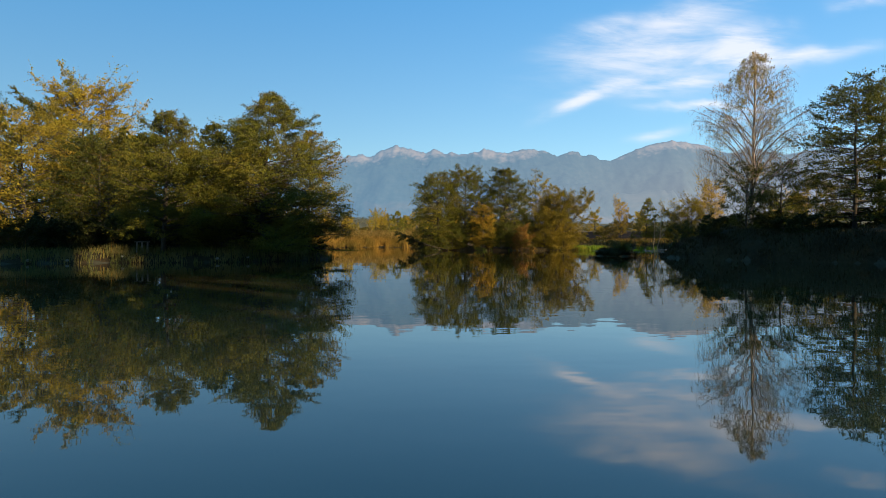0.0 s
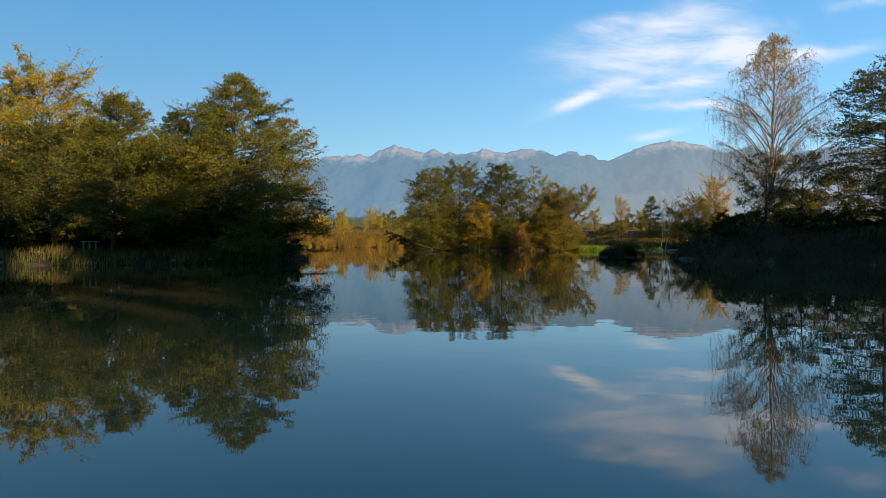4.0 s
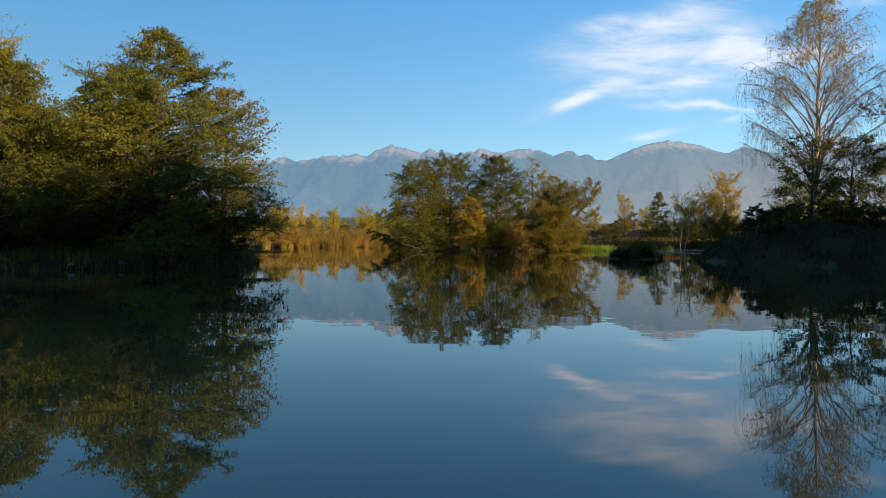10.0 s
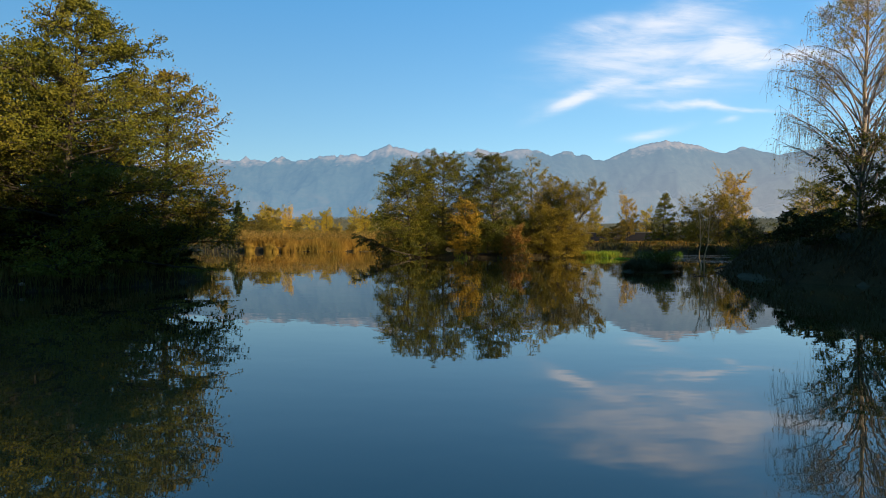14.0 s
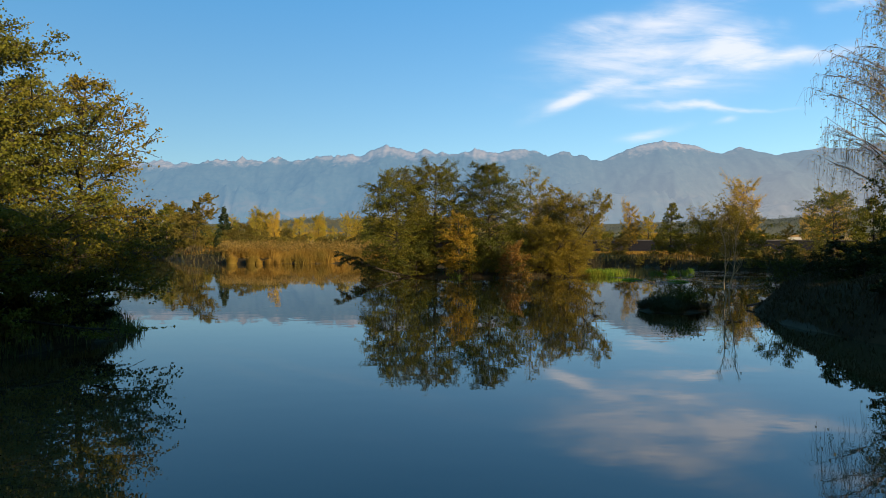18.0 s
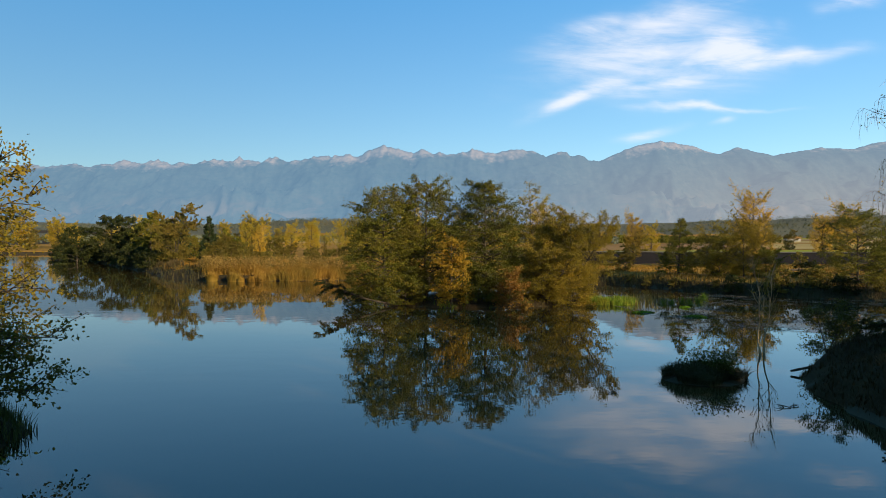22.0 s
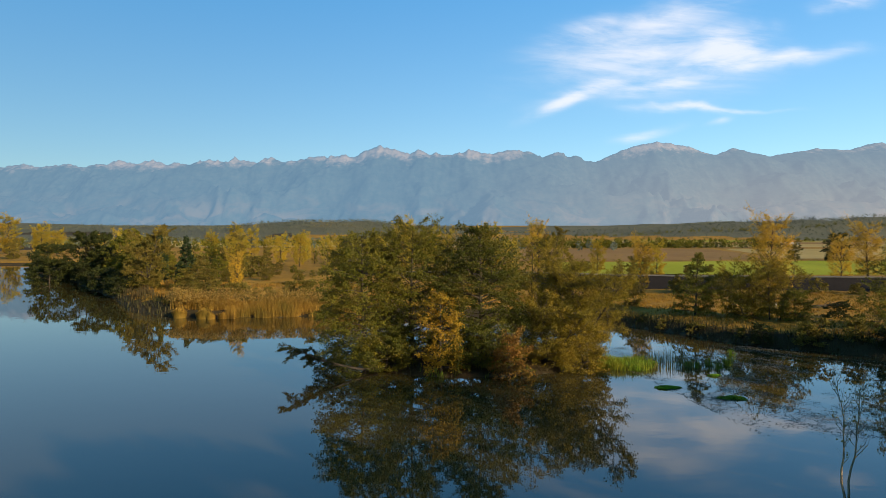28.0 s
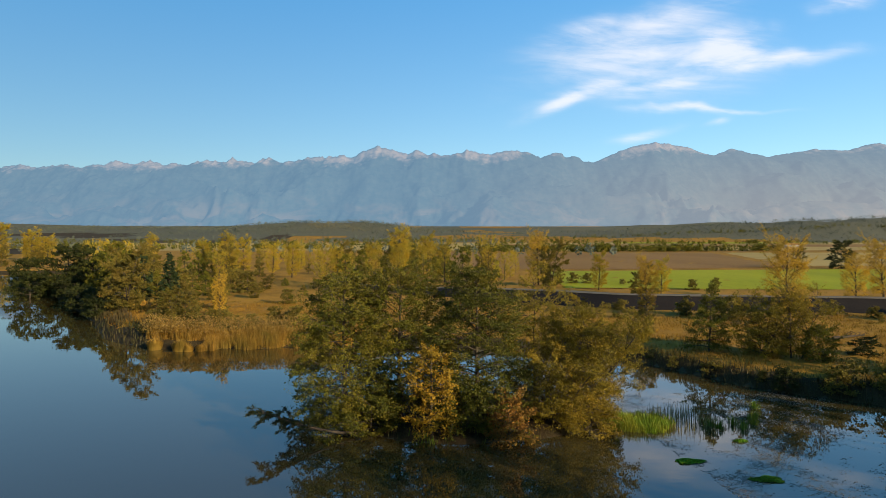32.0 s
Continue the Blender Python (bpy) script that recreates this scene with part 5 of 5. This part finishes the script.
# the fallen tree off the island
def fallen_tree():
    root = tagged(new("fallen_tree"), "fallen alder reaching out low over the water", "tree")
    q = np.linspace(0, 1, 8)[:, None]
    foot, head = np.array([0.6, 84.9, 0.10]), np.array([-5.3, 82.9, 2.15])
    bole = foot + (head - foot) * q + np.array([0, 0, -0.30]) * np.sin(q * math.pi)
    rod("trunk", "", "", [(bole, 0.12 * (1.12 - q[:, 0]))], M_BARK, 6, root)
    a0, a1 = [], []
    for k in range(34):
        t = 0.42 + 0.58 * (k + R.uniform(0, 1)) / 34
        b0 = np.array([np.interp(t, q[:, 0], bole[:, c]) for c in range(3)])
        L = R.uniform(0.7, 1.5)
        up = R.uniform(-0.55, 0.55)
        tip = b0 + L * np.array([-0.75 + 0.2 * R.normal(), 0.45 * R.normal(), up])
        tip[2] = max(tip[2], 0.15)
        mid = (b0 + tip) / 2 + np.array([0, 0, 0.14])
        rod("limb", "", "", [(np.stack([b0, mid, tip]), np.array([0.026, 0.016, 0.005]))], M_BARK, 4, root)
        a0 += [b0 * 0.6 + mid * 0.4, mid]
        a1 += [mid, tip + (tip - mid) * 0.2]
    p, e, w = sprays(R, np.array(a0), np.array(a1), np.ones(len(a0)), 0.6, 6)
    v, f = tubes([(np.stack([u, o]), np.array([0.008, 0.004])) for u, o in zip(p[::2], e[::2])], 3)
    tagged(part_of("branchwork", v, f, M_BARK, root), kind="stuff")
    pick = R.choice(len(p), 5200, p=w / w.sum())
    c = p[pick] + (e[pick] - p[pick]) * R.uniform(0.1, 1.1, (5200, 1)) + R.normal(size=(5200, 3)) * 0.05
    c[:, 2] = np.maximum(c[:, 2], 0.06)
    v, f = leaves(R, c, 0.062, 0.1, 2.0)
    tagged(part_of("crown", v, f, M_BLACK, root), kind="stuff")


fallen_tree()


# two drowned saplings and the snag of the bank
def sapling(x, y, height, lean, seed):
    g = np.random.default_rng(seed)
    root = tagged(new("sapling"), "bare slender sapling standing in the water", "tree", "drowned saplings")
    s = np.linspace(0, 1, 11)
    stem = np.stack([x + lean * s ** 1.4 + 0.07 * np.sin(s * 8 + seed) + 0.04 * np.sin(s * 19), y + 0.1 * s + 0.05 * np.sin(s * 6), -0.4 + s * (height + 0.4)], 1)
    rod("trunk", "", "", [(stem, 0.042 * (1.08 - s) + 0.004)], M_STEM, 6, root)
    tips, fine = [], []
    for k in range(20):
        t = 0.34 + 0.64 * (k + g.uniform(0, 1)) / 20
        b0 = np.array([np.interp(t, s, stem[:, c]) for c in range(3)])
        L, a = g.uniform(0.5, 1.25) * (1.25 - t * 0.75), g.uniform(0, 6.28)
        tip = b0 + np.array([math.cos(a) * L * 0.5, math.sin(a) * L * 0.5, L * 0.95])
        bow = (b0 + tip) / 2 + np.array([math.cos(a), math.sin(a), -0.3]) * L * 0.10
        rod("twig", "", "", [(np.stack([b0, bow, tip]), [0.014, 0.009, 0.004])], M_STEM, 4, root)
        for _ in range(3):
            c0 = b0 + (tip - b0) * g.uniform(0.3, 0.9)
            fine.append((np.stack([c0, c0 + g.normal(size=3) * 0.12 + np.array([0, 0, 0.25])]), np.array([0.006, 0.003])))
        tips += [tip, (tip + b0) / 2]
    v, f = tubes(fine, 3)
    tagged(part_of("spray", v, f, M_STEM, root), kind="stuff")
    tips = np.array(tips)
    c = tips[g.integers(0, len(tips), 60)] + g.normal(size=(60, 3)) * 0.10
    v, f = leaves(g, c, 0.06)
    tagged(part_of("crown", v, f, M_ORANGE, root), kind="stuff")


sapling(20.5, 61.1, 4.6, -0.25, 3)
sapling(20.8, 61.3, 4.5, 0.55, 4)
v = np.linspace(0, 1, 6)
rod("snag", "broken dark log sticking out from the bank", "log", [(np.stack([20.7 - 1.4 * v, 56.2 + 0.1 * v, 0.42 - 0.30 * v], 1), 0.085 * (1.1 - 0.6 * v) + 0.01 * np.sin(v * 9))], M_BARK, 8)

plant(tree("willow_bush", "open long-leaved willow bush on the bank tip", 2.4, 1.3, 0.05, "shrub", M_DARK, 5200, 0.05, 91, limbs=26, subs=7, rise=1.3, category="bush", stems=3), 21.6, 57.3)

# ---------------------------------------------------------------- small things of the banks and the meadow
bench = tagged(new("wooden_bench"), "small weathered wooden bench on three posts", "bench")
bz = gz(-19.3, 40.6)
for dx in (-0.34, 0.0, 0.34):
    bm = bmesh.new()
    bmesh.ops.create_cube(bm, size=1.0)
    bmesh.ops.scale(bm, vec=(0.09, 0.09, 0.75), verts=bm.verts)
    bmesh.ops.translate(bm, vec=(-19.3 + dx, 40.6, bz + 0.30), verts=bm.verts)
    bmesh.ops.bevel(bm, geom=bm.edges[:], offset=0.008, segments=1, affect="EDGES")
    part("post", bm, M_WOOD, bench)
for dy, dz in ((0.0, 0.70), (0.13, 0.70)):
    bm = bmesh.new()
    bmesh.ops.create_cube(bm, size=1.0)
    bmesh.ops.scale(bm, vec=(0.95, 0.12, 0.045), verts=bm.verts)
    bmesh.ops.translate(bm, vec=(-19.3, 40.54 + dy, bz + dz), verts=bm.verts)
    bmesh.ops.bevel(bm, geom=bm.edges[:], offset=0.008, segments=1, affect="EDGES")
    part("plank", bm, M_WOOD, bench)


def stone(x, y, size, seed):
    g = np.random.default_rng(seed)
    bm = bmesh.new()
    bmesh.ops.create_icosphere(bm, subdivisions=2, radius=size)
    for w in bm.verts:
        n = noise.noise(w.co * (1.6 / size) + Vector((seed, 0, 0)))
        w.co *= 1 + 0.28 * n
        w.co.z *= 0.62
    bmesh.ops.translate(bm, vec=(x, y, max(gz(x, y), 0) + size * 0.25), verts=bm.verts)
    tagged(part("stone", bm, M_STONE), "rough grey stone at the water's edge", "stone", "stones of the bank")


for i, (x, y, sz) in enumerate(((-19.9, 39.4, 0.15), (-19.2, 39.2, 0.10), (-14.2, 39.8, 0.13), (-24.5, 37.4, 0.16), (-22.6, 38.0, 0.12), (-12.6, 40.9, 0.11))):
    stone(x, y, sz, i + 1)

rod("stump", "pale broken tree stump in the meadow", "stump", [(np.stack([48.2 + 0.1 * v, 116.1 + 0 * v, gz(48.2, 116.1) - 0.1 + 0.8 * v], 1), 0.24 - 0.08 * v)], M_WOOD, 8)
log = tagged(new("fallen_log"), "grey dead log lying in the meadow grass", "log")
lz = gz(54.5, 115.6)
rod("trunk", "", "", [(np.stack([52.5 + 4.2 * v, 115.2 + 0.6 * v, lz + 0.25 + 0.25 * v], 1), 0.17 * (1.1 - 0.6 * v))], M_BARK, 7, log)
for k in range(5):
    a = 0.3 + 0.15 * k
    b0 = np.array([52.5 + 4.2 * (0.4 + 0.12 * k), 115.5, lz + 0.4])
    rod("limb", "", "", [(np.stack([b0, b0 + (0.4, 0.2, 0.35), b0 + (0.9, 0.1 * k, 0.6 - 0.1 * k)]), [0.06, 0.04, 0.015])], M_BARK, 5, log)
stand("dark_bush", 49.1, 105.2, 1.9, 20, 1.4, "low dark-green bush in the meadow")
stand("dark_bush", 45.0, 112.0, 1.3, 90, 1.2)
stand("dark_bush", 60.0, 108.0, 1.7, 50, 1.3)

barn = tagged(new("barn"), "small farm shed with a rusty red roof, far off", "barn")
bm = bmesh.new()
bmesh.ops.create_cube(bm, size=1.0)
bmesh.ops.scale(bm, vec=(16, 8, 4.2), verts=bm.verts)
bmesh.ops.translate(bm, vec=(430, 770, gz(430, 770) + 1.9), verts=bm.verts)
part("wall", bm, M_STONE, barn)
bm = bmesh.new()
roof = [bm.verts.new((430 + a, 770 + b, gz(430, 770) + c)) for a in (-8.6, 8.6) for b, c in ((-4.6, 3.9), (0, 6.2), (4.6, 3.9), (4.6, 3.7), (0, 6.0), (-4.6, 3.7))]
for k in range(6):
    bm.faces.new((roof[k], roof[(k + 1) % 6], roof[6 + (k + 1) % 6], roof[6 + k]))
bm.faces.new(roof[:6])
bm.faces.new(roof[6:][::-1])
part("roof", bm, M_PLOUGH, barn, "rusty red roof")


# ---------------------------------------------------------------- hedges and woods in the distance
def far_woods(name, label, n, place, size, per=16, material=None):
    x, y = place(n)
    z = ground_z(x, y)
    s = size * R.uniform(0.6, 1.3, n)
    o = R.normal(size=(n, per, 3))
    o /= np.linalg.norm(o, axis=2)[..., None]
    o *= R.uniform(0.5, 1.0, (n, per, 1))
    c = np.stack([x, y, z + s * 0.55], 1)[:, None] + o * (s[:, None, None] * np.array([0.42, 0.42, 0.5]))
    v, f = leaves(R, c.reshape(-1, 3), size * 0.20, 0.3, 1.2)
    return tagged(part_of(name, v, f, material or M_HAZEWOOD), label, "woods", kind="stuff")


def on_hills(n):
    k = R.integers(0, 4, n)
    cx, cy = np.array([900, -250, -900, 1900])[k], np.array([1470, 1720, 2060, 1460])[k]
    rx, ry = np.array([640, 380, 600, 500])[k], np.array([110, 110, 140, 130])[k]
    return cx + np.clip(R.normal(size=n) * 0.6, -1.3, 1.3) * rx, cy - 0.45 * ry + R.normal(size=n) * 0.7 * ry


def in_rows(n):
    k = R.integers(0, 7, n)
    y0, xa, xb = np.array([585, 600, 720, 900, 1010, 1180, 1330])[k], np.array([-40, 60, -500, -700, 100, -900, -200])[k], np.array([240, 340, -60, 0, 900, 300, 1200])[k]
    x = xa + (xb - xa) * R.uniform(0, 1, n)
    ok = wave(x, y0 + 0 * x, 0.05, 2)
    return x + 12 * ok, y0 + R.normal(size=n) * 5 + x * 0.06


def on_plain(n):
    x, y = R.uniform(-900, 150, n), R.uniform(430, 1500, n)
    return x, y


far_woods("hill_woods", "mixed woods on the low hills, greyed with painted haze", 8000, on_hills, 7, 9)
far_woods("field_hedges", "dark hedges and tree rows between the fields", 1700, in_rows, 6.5, 26, M_ALDER)
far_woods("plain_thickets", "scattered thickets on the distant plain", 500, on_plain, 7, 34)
